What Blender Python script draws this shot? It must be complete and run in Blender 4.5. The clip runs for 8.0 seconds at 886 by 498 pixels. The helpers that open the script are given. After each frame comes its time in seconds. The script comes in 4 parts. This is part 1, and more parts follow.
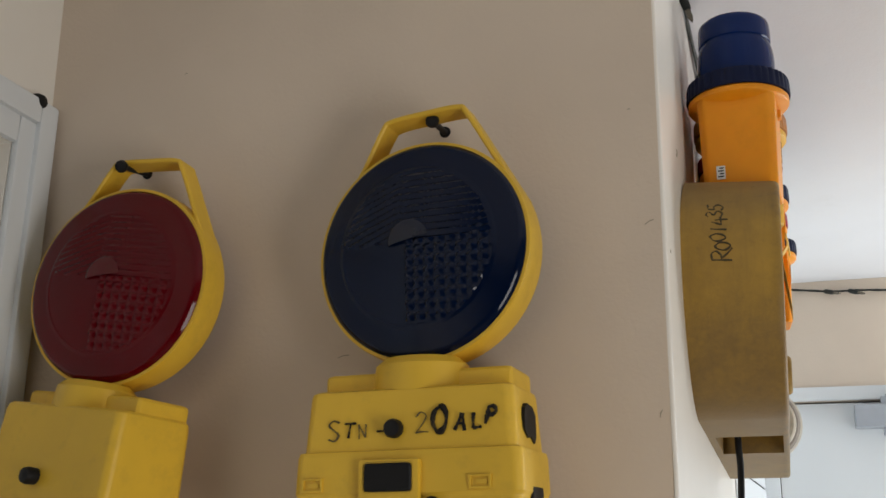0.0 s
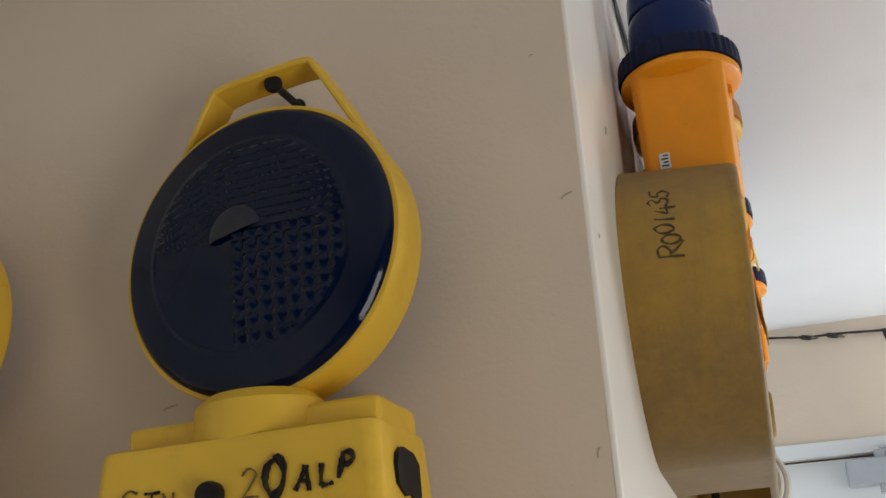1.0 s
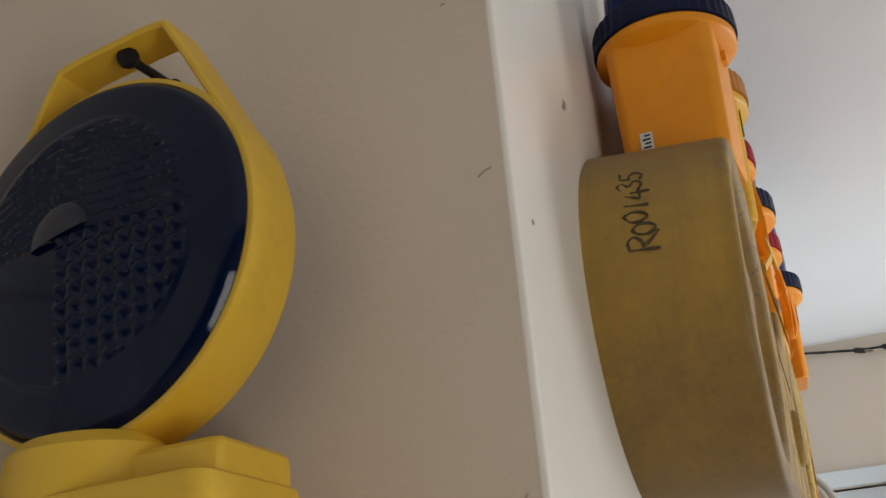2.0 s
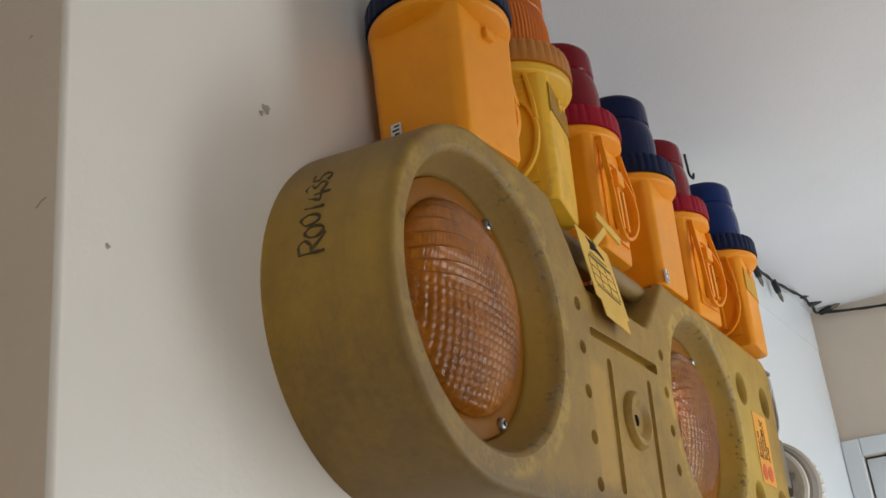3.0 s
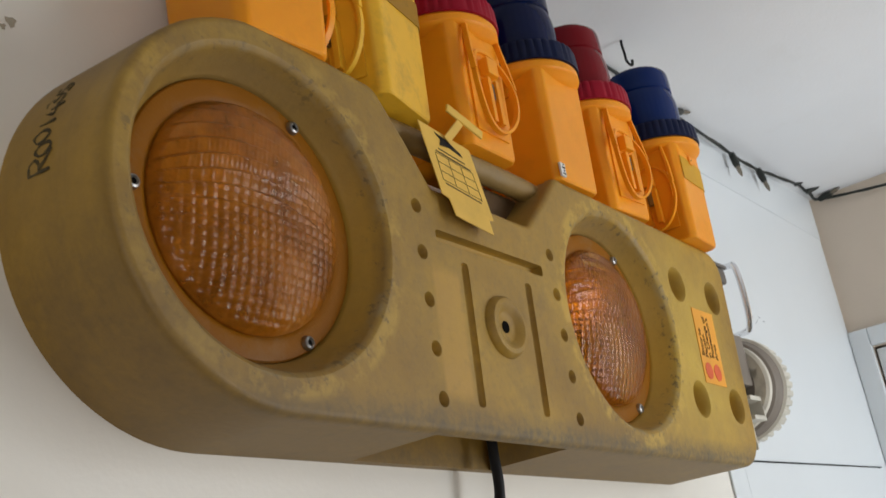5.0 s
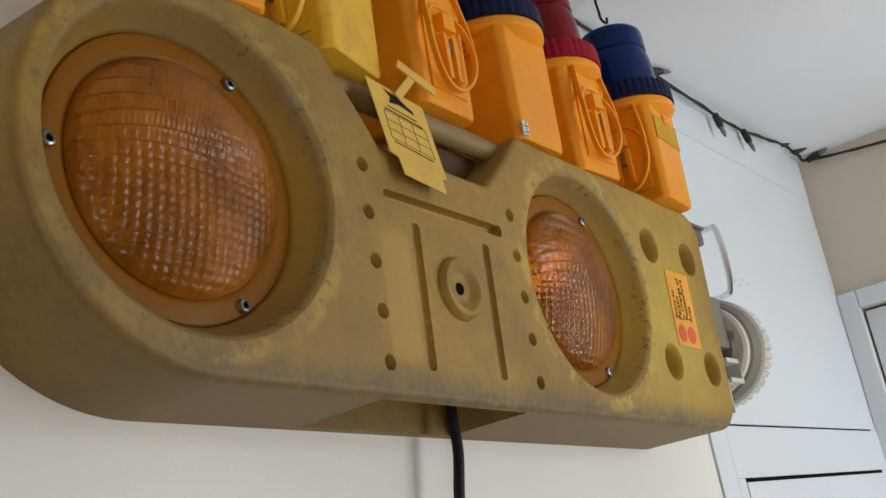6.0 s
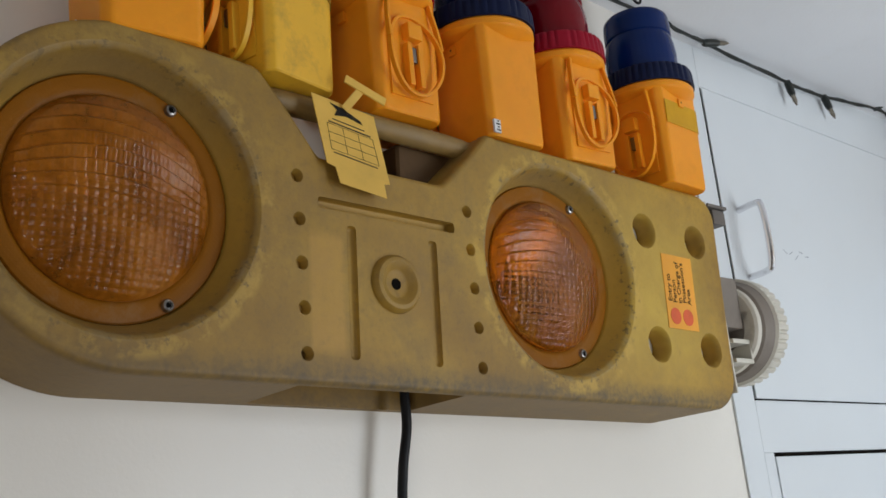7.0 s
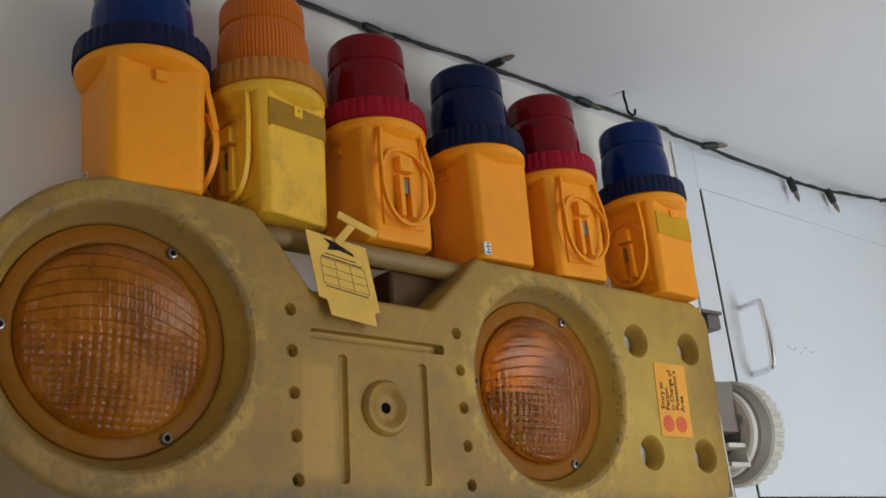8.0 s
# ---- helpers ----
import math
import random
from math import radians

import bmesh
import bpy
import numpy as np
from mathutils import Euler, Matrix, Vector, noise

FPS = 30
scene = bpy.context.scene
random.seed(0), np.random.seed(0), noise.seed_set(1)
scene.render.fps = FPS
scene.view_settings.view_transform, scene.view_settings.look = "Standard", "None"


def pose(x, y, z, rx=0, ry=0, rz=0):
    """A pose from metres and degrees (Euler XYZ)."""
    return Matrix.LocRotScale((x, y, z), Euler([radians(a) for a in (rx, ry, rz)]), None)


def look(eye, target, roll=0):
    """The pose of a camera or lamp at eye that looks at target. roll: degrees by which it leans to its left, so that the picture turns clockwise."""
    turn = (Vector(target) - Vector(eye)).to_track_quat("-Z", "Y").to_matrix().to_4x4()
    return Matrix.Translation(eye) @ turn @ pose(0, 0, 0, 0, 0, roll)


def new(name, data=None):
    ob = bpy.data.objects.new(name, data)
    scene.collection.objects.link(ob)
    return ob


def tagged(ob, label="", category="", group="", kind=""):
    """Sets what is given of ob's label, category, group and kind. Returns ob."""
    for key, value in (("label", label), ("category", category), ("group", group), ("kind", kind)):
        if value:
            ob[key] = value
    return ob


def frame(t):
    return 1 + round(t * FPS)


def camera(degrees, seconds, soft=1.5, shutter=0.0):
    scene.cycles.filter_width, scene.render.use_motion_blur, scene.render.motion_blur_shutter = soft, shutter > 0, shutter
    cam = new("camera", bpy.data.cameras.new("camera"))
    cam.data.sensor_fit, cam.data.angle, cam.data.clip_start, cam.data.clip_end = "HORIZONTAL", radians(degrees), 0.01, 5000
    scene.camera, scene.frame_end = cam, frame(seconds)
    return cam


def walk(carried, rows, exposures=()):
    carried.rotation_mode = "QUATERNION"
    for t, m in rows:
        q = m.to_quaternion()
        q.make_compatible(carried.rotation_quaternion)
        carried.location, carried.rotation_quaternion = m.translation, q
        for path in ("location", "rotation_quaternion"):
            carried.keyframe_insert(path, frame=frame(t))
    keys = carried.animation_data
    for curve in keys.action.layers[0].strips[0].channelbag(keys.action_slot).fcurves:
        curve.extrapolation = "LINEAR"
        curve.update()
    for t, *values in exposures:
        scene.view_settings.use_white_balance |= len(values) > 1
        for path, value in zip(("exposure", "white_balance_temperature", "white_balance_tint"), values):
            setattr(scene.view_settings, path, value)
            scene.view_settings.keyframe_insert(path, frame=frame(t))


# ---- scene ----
cam = camera(46.4, 8.0, shutter=0.15)
PATH = [
    (0, (0.0273, -0.0001, 1.6774), (-0.6195, 1.8099, 2.2300), 0.80),
    (0.2, (0.0480, 0.0456, 1.6806), (-0.6203, 1.8419, 2.2523), 1.61),
    (0.5, (0.0557, 0.1115, 1.6828), (-0.6238, 1.8948, 2.2814), 1.01),
    (0.7, (0.0433, 0.1646, 1.6860), (-0.6143, 1.9506, 2.3005), 0.00),
    (1, (0.0178, 0.2399, 1.6804), (-0.5521, 2.0149, 2.4048), -3.21),
    (1.2, (0.0033, 0.2730, 1.6836), (-0.5379, 2.0385, 2.4516), -4.11),
    (2.3, (0.13, 0.439, 1.709), (-0.636, 2.105, 2.508), -2.6),
    (2.4, (0.178, 0.455, 1.708), (-0.634, 2.099, 2.506), -1.4),
    (2.5, (0.205, 0.463, 1.705), (-0.632, 2.104, 2.485), -1.5),
    (2.7, (0.251, 0.496, 1.711), (-0.647, 2.114, 2.468), -2.3),
    (3, (0.306, 0.526, 1.701), (-0.655, 2.099, 2.476), -5.8),
    (3.2, (0.323, 0.539, 1.705), (-0.651, 2.107, 2.475), -5.9),
    (3.5, (0.308, 0.544, 1.699), (-0.583, 2.167, 2.455), -6.7),
    (3.7, (0.279, 0.532, 1.698), (-0.569, 2.173, 2.465), -7.6),
    (4, (0.253, 0.526, 1.692), (-0.574, 2.171, 2.474), -8.4),
    (4.2, (0.254, 0.534, 1.696), (-0.584, 2.167, 2.49), -8.1),
    (4.5, (0.288, 0.563, 1.692), (-0.59, 2.172, 2.492), -7.6),
    (4.7, (0.336, 0.607, 1.695), (-0.646, 2.172, 2.461), -8.0),
    (4.8, (0.367, 0.635, 1.694), (-0.658, 2.192, 2.419), -9.0),
    (5, (0.402, 0.681, 1.688), (-0.712, 2.201, 2.357), -9.4),
    (5.2, (0.421, 0.712, 1.688), (-0.759, 2.209, 2.294), -10.1),
    (6.3, (0.415, 0.731, 1.675), (-0.716, 2.256, 2.305), -10.0),
    (6.5, (0.457, 0.753, 1.672), (-0.743, 2.228, 2.294), -9.1),
    (6.7, (0.522, 0.779, 1.683), (-0.778, 2.183, 2.266), -6.6),
    (6.9, (0.589, 0.798, 1.682), (-0.809, 2.116, 2.238), -5.7),
    (7, (0.615, 0.801, 1.682), (-0.833, 2.067, 2.226), -5.7),
    (7.1, (0.631, 0.805, 1.689), (-0.851, 2.044, 2.206), -5.6),
    (7.2, (0.651, 0.808, 1.689), (-0.865, 2.008, 2.201), -5.6),
    (7.3, (0.661, 0.809, 1.689), (-0.857, 2.01, 2.193), -5.7),
    (7.5, (0.672, 0.805, 1.695), (-0.825, 2.016, 2.235), -5.6),
    (7.7, (0.683, 0.804, 1.702), (-0.801, 2.003, 2.303), -5.8),
    (8, (0.696, 0.801, 1.715), (-0.772, 1.987, 2.377), -5.7),
]
walk(cam, [(t, look(eye, target, roll)) for t, eye, target, roll in PATH],
     exposures=[(0, -0.15, 6500, 10), (1.0, -0.22, 6500, 10), (2.3, -0.55, 6500, 10), (2.5, -0.63, 6500, 10), (4.5, -0.58, 6480, 10), (5.2, -0.64, 6500, 10), (6.5, -0.78, 6300, 10), (7.0, -0.84, 6200, 10), (8.0, -0.88, 6270, 10)])

# ---- world and light ----
world = bpy.data.worlds.new("sky")
scene.world = world
world.use_nodes = True
wn = world.node_tree.nodes
sky = wn.new("ShaderNodeTexSky")
sky.sky_type = "NISHITA"
sky.sun_disc = False
sky.sun_elevation, sky.sun_rotation = radians(40), radians(90)
world.node_tree.links.new(sky.outputs[0], wn["Background"].inputs[0])
wn["Background"].inputs[1].default_value = 0.1

CEIL = 2.326          # ceiling height; it falls towards the end wall
EAST, SOUTH = 1.25, -3.6
WINDOWS = ((1.8, 2.38, 0.85, 2.05, 21), (-0.45, 0.25, 0.6, 1.65, 16.5))   # openings: y from, y to, z from, z to, watts of daylight

for y0, y1, z0, z1, watts in WINDOWS:
    lamp = bpy.data.lights.new("window_daylight", "AREA")
    lamp.shape, lamp.size, lamp.size_y, lamp.energy = "RECTANGLE", y1 - y0, z1 - z0, watts
    lamp.color = (0.93, 0.97, 1.0) if y0 > 1 else (1.0, 0.963, 0.925)   # cool sky, warmer beside it
    new("window_daylight", lamp).matrix_world = look((EAST - 0.02, (y0 + y1) / 2, (z0 + z1) / 2), (0, (y0 + y1) / 2, (z0 + z1) / 2))


# ---- materials ----
def tree(name):
    m = bpy.data.materials.new(name)
    m.use_nodes = True
    return m, m.node_tree.nodes, m.node_tree.links, m.node_tree.nodes["Principled BSDF"]


def ramp_node(n, stops):
    r = n.new("ShaderNodeValToRGB")
    els = r.color_ramp.elements
    els[0].position, els[0].color = stops[0][0], (*stops[0][1], 1)
    els[1].position, els[1].color = stops[-1][0], (*stops[-1][1], 1)
    for p, c in stops[1:-1]:
        els.new(p).color = (*c, 1)
    return r


def noise_node(n, l, co, scale, detail=4, rough=0.55):
    t = n.new("ShaderNodeTexNoise")
    t.inputs["Scale"].default_value, t.inputs["Detail"].default_value, t.inputs["Roughness"].default_value = scale, detail, rough
    l.new(co, t.inputs["Vector"])
    return t


def mix_node(n, l, fac, a, b, mode="MIX"):
    m = n.new("ShaderNodeMix")
    m.data_type, m.blend_type = "RGBA", mode
    for sock, v in ((m.inputs[0], fac), (m.inputs[6], a), (m.inputs[7], b)):
        if hasattr(v, "is_output"):
            l.new(v, sock)
        elif isinstance(v, tuple):
            sock.default_value = (*v, 1)
        else:
            sock.default_value = v
    return m.outputs[2]


def bump(n, l, bsdf, height, strength, dist):
    b = n.new("ShaderNodeBump")
    b.inputs["Strength"].default_value, b.inputs["Distance"].default_value = strength, dist
    l.new(height, b.inputs["Height"])
    l.new(b.outputs[0], bsdf.inputs["Normal"])


def paint(name, colour, rough=0.5, vary=0.06, bumpy=0.15, stain=(0.55, 0.5, 0.42), stained=0.1):
    """Rolled emulsion or gloss paint: faint patches, roller grain, a few stains."""
    m, n, l, b = tree(name)
    co = n.new("ShaderNodeTexCoord").outputs["Object"]
    big, fine, spot = noise_node(n, l, co, 3.0), noise_node(n, l, co, 260, 3), noise_node(n, l, co, 9, 6, 0.7)
    lo, hi = tuple(c * (1 - vary) for c in colour), tuple(min(1, c * (1 + vary)) for c in colour)
    base = ramp_node(n, [(0.3, lo), (0.7, hi)])
    l.new(big.outputs[0], base.inputs[0])
    sp = ramp_node(n, [(0.62, (0, 0, 0)), (0.8, (stained,) * 3)])
    l.new(spot.outputs[0], sp.inputs[0])
    l.new(mix_node(n, l, sp.outputs[0], base.outputs[0], stain), b.inputs["Base Color"])
    b.inputs["Roughness"].default_value = rough
    h = n.new("ShaderNodeMath")
    h.operation = "ADD"
    l.new(fine.outputs[0], h.inputs[0])
    mid = noise_node(n, l, co, 45, 3)
    l.new(mid.outputs[0], h.inputs[1])
    bump(n, l, b, h.outputs[0], bumpy, 0.0012)
    return m


def plastic(name, colour, rough=0.4, grime=(0.08, 0.06, 0.03), dirty=0.25, scale=30, trans=0.0, coat=0.0, sss=0.0):
    """Moulded plastic with faint mottling, scuffs and grime."""
    m, n, l, b = tree(name)
    co = n.new("ShaderNodeTexCoord").outputs["Object"]
    a, g, f = noise_node(n, l, co, scale * 0.4), noise_node(n, l, co, scale, 6, 0.7), noise_node(n, l, co, 700, 2)
    base = ramp_node(n, [(0.3, tuple(c * 0.9 for c in colour)), (0.7, tuple(min(1, c * 1.08) for c in colour))])
    l.new(a.outputs[0], base.inputs[0])
    gr = ramp_node(n, [(0.52, (0, 0, 0)), (0.78, (dirty,) * 3)])
    l.new(g.outputs[0], gr.inputs[0])
    l.new(mix_node(n, l, gr.outputs[0], base.outputs[0], grime), b.inputs["Base Color"])
    rr = n.new("ShaderNodeMapRange")
    rr.inputs[3].default_value, rr.inputs[4].default_value = rough * 0.85, min(1, rough * 1.25)
    l.new(g.outputs[0], rr.inputs[0])
    l.new(rr.outputs[0], b.inputs["Roughness"])
    b.inputs["Transmission Weight"].default_value = trans
    b.inputs["Coat Weight"].default_value = coat
    if sss:
        b.inputs["Subsurface Weight"].default_value = sss
        b.inputs["Subsurface Radius"].default_value = (0.01, 0.004, 0.001)
        b.inputs["Subsurface Scale"].default_value = 0.5
    bump(n, l, b, f.outputs[0], 0.08, 0.0004)
    return m


def worn_yellow(name):
    """Old polyurethane casing: mustard yellow, soot and handling dirt, rubbed lighter patches."""
    m, n, l, b = tree(name)
    co = n.new("ShaderNodeTexCoord").outputs["Object"]
    big, mid, fine = noise_node(n, l, co, 9, 5, 0.6), noise_node(n, l, co, 26, 8, 0.72), noise_node(n, l, co, 160, 5, 0.7)
    base = ramp_node(n, [(0.3, (0.25, 0.137, 0.016)), (0.48, (0.35, 0.202, 0.025)), (0.6, (0.4, 0.238, 0.029)), (0.75, (0.49, 0.29, 0.025))])
    l.new(big.outputs[0], base.inputs[0])
    g1 = ramp_node(n, [(0.44, (0, 0, 0)), (0.72, (0.6, 0.6, 0.6))])
    l.new(mid.outputs[0], g1.inputs[0])
    c1 = mix_node(n, l, g1.outputs[0], base.outputs[0], (0.18, 0.108, 0.03))
    g2 = ramp_node(n, [(0.5, (0, 0, 0)), (0.7, (0.36, 0.36, 0.36))])
    l.new(fine.outputs[0], g2.inputs[0])
    c2 = mix_node(n, l, g2.outputs[0], c1, (0.17, 0.105, 0.028))
    sep = n.new("ShaderNodeSeparateXYZ")
    l.new(co, sep.inputs[0])

    def hump(axis, centre, half, soft):
        """1 within half of centre along an axis of the casing, falling to 0 over soft."""
        d = n.new("ShaderNodeMath")
        d.operation, d.inputs[1].default_value = "SUBTRACT", centre
        l.new(sep.outputs[axis], d.inputs[0])
        e = n.new("ShaderNodeMath")
        e.operation = "ABSOLUTE"
        l.new(d.outputs[0], e.inputs[0])
        f = n.new("ShaderNodeMapRange")
        f.inputs[1].default_value, f.inputs[2].default_value, f.inputs[3].default_value, f.inputs[4].default_value = half, half + soft, 1, 0
        l.new(e.outputs[0], f.inputs[0])
        return f.outputs[0]

    def times(*vals):
        out = vals[0]
        for v in vals[1:]:
            k = n.new("ShaderNodeMath")
            k.operation = "MULTIPLY"
            l.new(out, k.inputs[0])
            if isinstance(v, float):
                k.inputs[1].default_value = v
            else:
                l.new(v, k.inputs[1])
            out = k.outputs[0]
        return out

    # handled clean round the sticker, an old label's patch, a wiped stripe on the end
    c2 = mix_node(n, l, times(hump(1, 0.325, 0.03, 0.09), hump(2, 0.03, 0.05, 0.07), big.outputs[0], 1.5), c2, (0.56, 0.37, 0.05))
    c2 = mix_node(n, l, times(hump(1, -0.062, 0.013, 0.004), hump(2, -0.012, 0.04, 0.008), mid.outputs[0], 0.9), c2, (0.6, 0.34, 0.06))
    c2 = mix_node(n, l, times(hump(1, -0.335, 0.01, 0.015), hump(2, 0.035, 0.02, 0.01), hump(0, -0.04, 0.025, 0.006), mid.outputs[0], 1.1), c2, (0.55, 0.33, 0.06))
    # grey rubbed dirt low on the rim and along the bottom edge
    c2 = mix_node(n, l, times(hump(2, -0.08, 0.006, 0.016), fine.outputs[0], mid.outputs[0], 2.6), c2, (0.1, 0.075, 0.04))
    # dust on the upper side of the rim, a golden band, soot below
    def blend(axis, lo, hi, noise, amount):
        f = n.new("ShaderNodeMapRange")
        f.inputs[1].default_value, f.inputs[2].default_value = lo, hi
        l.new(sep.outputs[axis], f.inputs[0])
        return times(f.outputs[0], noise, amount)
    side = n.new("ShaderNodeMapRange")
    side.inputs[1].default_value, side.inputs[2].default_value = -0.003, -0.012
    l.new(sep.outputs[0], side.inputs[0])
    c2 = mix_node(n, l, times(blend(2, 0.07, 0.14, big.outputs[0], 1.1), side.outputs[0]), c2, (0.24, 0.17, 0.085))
    # golden plastic, lightened further to paint in the light on the sides
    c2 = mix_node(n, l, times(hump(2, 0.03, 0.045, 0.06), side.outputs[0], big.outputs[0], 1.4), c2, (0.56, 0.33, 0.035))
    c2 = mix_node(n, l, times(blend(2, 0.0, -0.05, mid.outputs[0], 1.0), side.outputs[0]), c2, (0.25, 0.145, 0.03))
    # rubbed lips of the two round openings
    def worn_mask(scale, lo, hi, amount):
        t = noise_node(n, l, co, scale, 5, 0.65)
        r = ramp_node(n, [(lo, (0, 0, 0)), (hi, (amount,) * 3)])
        l.new(t.outputs[0], r.inputs[0])
        return r.outputs[0]
    chipped, patchy, pitted = worn_mask(45, 0.47, 0.62, 0.6), worn_mask(38, 0.47, 0.58, 0.7), worn_mask(120, 0.56, 0.64, 0.7)
    for cu, cv in ((-0.218, 0.0415), (0.2015, 0.038)):
        d = n.new("ShaderNodeVectorMath")
        d.operation, d.inputs[1].default_value = "DISTANCE", (0, cu, cv)
        flat = n.new("ShaderNodeVectorMath")
        flat.operation, flat.inputs[1].default_value = "MULTIPLY", (0, 1, 1)
        l.new(co, flat.inputs[0])
        l.new(flat.outputs[0], d.inputs[0])

        def ring(radius, half, soft):
            e = n.new("ShaderNodeMath")
            e.operation, e.inputs[1].default_value = "SUBTRACT", radius
            l.new(d.outputs["Value"], e.inputs[0])
            a = n.new("ShaderNodeMath")
            a.operation = "ABSOLUTE"
            l.new(e.outputs[0], a.inputs[0])
            f = n.new("ShaderNodeMapRange")
            f.inputs[1].default_value, f.inputs[2].default_value, f.inputs[3].default_value, f.inputs[4].default_value = half, half + soft, 1, 0
            l.new(a.outputs[0], f.inputs[0])
            return f.outputs[0]
        c2 = mix_node(n, l, times(ring(0.0985, 0.002, 0.002), chipped), c2, (0.3, 0.235, 0.12))
        c2 = mix_node(n, l, times(ring(0.1065, 0.0035, 0.005), patchy), c2, (0.55, 0.35, 0.055))
        c2 = mix_node(n, l, times(ring(0.1, 0.005, 0.004), pitted), c2, (0.09, 0.065, 0.03))
    # brown soot towards the rounded end, deepened to paint in the shade there
    c2 = mix_node(n, l, times(blend(1, -0.2, -0.33, mid.outputs[0], 1.8), blend(2, 0.05, -0.06, fine.outputs[0], 1.6)), c2, (0.13, 0.075, 0.02))
    c2 = mix_node(n, l, times(blend(1, -0.02, -0.2, mid.outputs[0], 1.7), big.outputs[0]), c2, (0.22, 0.13, 0.03))
    speck = noise_node(n, l, co, 70, 4, 0.6)
    g5 = ramp_node(n, [(0.6, (0, 0, 0)), (0.74, (0.28, 0.28, 0.28))])
    l.new(speck.outputs[0], g5.inputs[0])
    c2 = mix_node(n, l, times(g5.outputs[0], mid.outputs[0], 1.3), c2, (0.08, 0.06, 0.03))
    streak = n.new("ShaderNodeMapping")
    streak.inputs["Scale"].default_value = (130, 14, 14)
    l.new(co, streak.inputs[0])
    st_n = noise_node(n, l, streak.outputs[0], 1.0, 4, 0.6)
    g4 = ramp_node(n, [(0.5, (0, 0, 0)), (0.75, (0.3, 0.3, 0.3))])
    l.new(st_n.outputs[0], g4.inputs[0])
    c2 = mix_node(n, l, times(g4.outputs[0], hump(1, -0.33, 0.02, 0.08)), c2, (0.15, 0.095, 0.03))
    blot = noise_node(n, l, co, 14, 3, 0.5)
    g3 = ramp_node(n, [(0.66, (0, 0, 0)), (0.76, (0.3, 0.3, 0.3))])
    l.new(blot.outputs[0], g3.inputs[0])
    l.new(mix_node(n, l, g3.outputs[0], c2, (0.1, 0.072, 0.03)), b.inputs["Base Color"])
    b.inputs["Roughness"].default_value = 0.55
    dent = n.new("ShaderNodeMath")
    dent.operation, dent.inputs[2].default_value = "MULTIPLY_ADD", 0.0
    dent.inputs[1].default_value = 2.2
    l.new(mid.outputs[0], dent.inputs[0])
    l.new(fine.outputs[0], dent.inputs[2])
    bump(n, l, b, dent.outputs[0], 0.22, 0.0012)
    return m


def lens_plastic(name, colour, rough=0.12, trans=0.35, dirty=0.1):
    m = plastic(name, colour, rough, tuple(0.012 + 0.5 * c for c in colour), dirty, 22, trans)
    m.node_tree.nodes["Principled BSDF"].inputs["IOR"].default_value = 1.46
    m.node_tree.nodes["Principled BSDF"].inputs["Specular IOR Level"].default_value = 0.35
    return m


def metal(name, colour=(0.75, 0.75, 0.76), rough=0.2):
    m, n, l, b = tree(name)
    co = n.new("ShaderNodeTexCoord").outputs["Object"]
    t = noise_node(n, l, co, 180, 4)
    r = n.new("ShaderNodeMapRange")
    r.inputs[3].default_value, r.inputs[4].default_value = rough * 0.6, rough * 1.5
    l.new(t.outputs[0], r.inputs[0])
    l.new(r.outputs[0], b.inputs["Roughness"])
    b.inputs["Base Color"].default_value, b.inputs["Metallic"].default_value = (*colour, 1), 1
    return m


CREAM = paint("cream_wall_paint", (0.68, 0.578, 0.47), 0.5, 0.075, 0.27)
WHITE_WALL = paint("white_wall_paint", (0.81, 0.775, 0.705), 0.32, 0.04, 0.12)
CEILING = paint("ceiling_paint", (0.8, 0.81, 0.83), 0.7, 0.03, 0.2)
GLOSS = paint("white_gloss_paint", (0.71, 0.745, 0.765), 0.28, 0.03, 0.05)
# for walls out of view, dark to hold down reflections and bounced light
DIM = paint("dimmed_room_paint", (0.3, 0.265, 0.23), 0.6, 0.06, 0.15)
# floor out of view, pale so that it brightens the lower walls
CARPET = paint("carpet", (0.38, 0.325, 0.255), 0.95, 0.2, 1.0)
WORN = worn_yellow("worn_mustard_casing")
YELLOW = plastic("yellow_plastic", (0.79, 0.5, 0.04), 0.42, (0.3, 0.18, 0.04), 0.4, 15)
OLD_YELLOW = plastic("faded_yellow_plastic", (0.84, 0.47, 0.022), 0.45, (0.1, 0.06, 0.03), 0.5, 30)
ORANGE = plastic("orange_plastic", (0.9, 0.33, 0.01), 0.38, (0.35, 0.13, 0.02), 0.2, 24, sss=0.12)
ORANGE.node_tree.nodes["Principled BSDF"].inputs["Specular IOR Level"].default_value = 0.3
BLUE_COLLAR = plastic("navy_plastic", (0.005, 0.01, 0.042), 0.4, (0.02, 0.02, 0.03), 0.3)
RED_COLLAR = plastic("crimson_plastic", (0.3, 0.006, 0.022), 0.4, (0.05, 0.01, 0.01), 0.3)
for mat in (BLUE_COLLAR, RED_COLLAR):
    mat.node_tree.nodes["Principled BSDF"].inputs["Specular IOR Level"].default_value = 0.15
AMBER_COLLAR = plastic("amber_plastic", (0.5, 0.18, 0.012), 0.35, (0.1, 0.04, 0.01), 0.4)
BLUE_LENS = lens_plastic("blue_lens", (0.0004, 0.016, 0.105), 0.055, 0.0)
NAVY_LENS = lens_plastic("navy_lens", (0.0006, 0.006, 0.045), 0.055, 0.0)
RED_LENS = lens_plastic("red_lens", (0.17, 0.0008, 0.006), 0.055, 0.0)
AMBER_LENS = lens_plastic("amber_lens", (0.8, 0.19, 0.004), 0.07, 0.35)
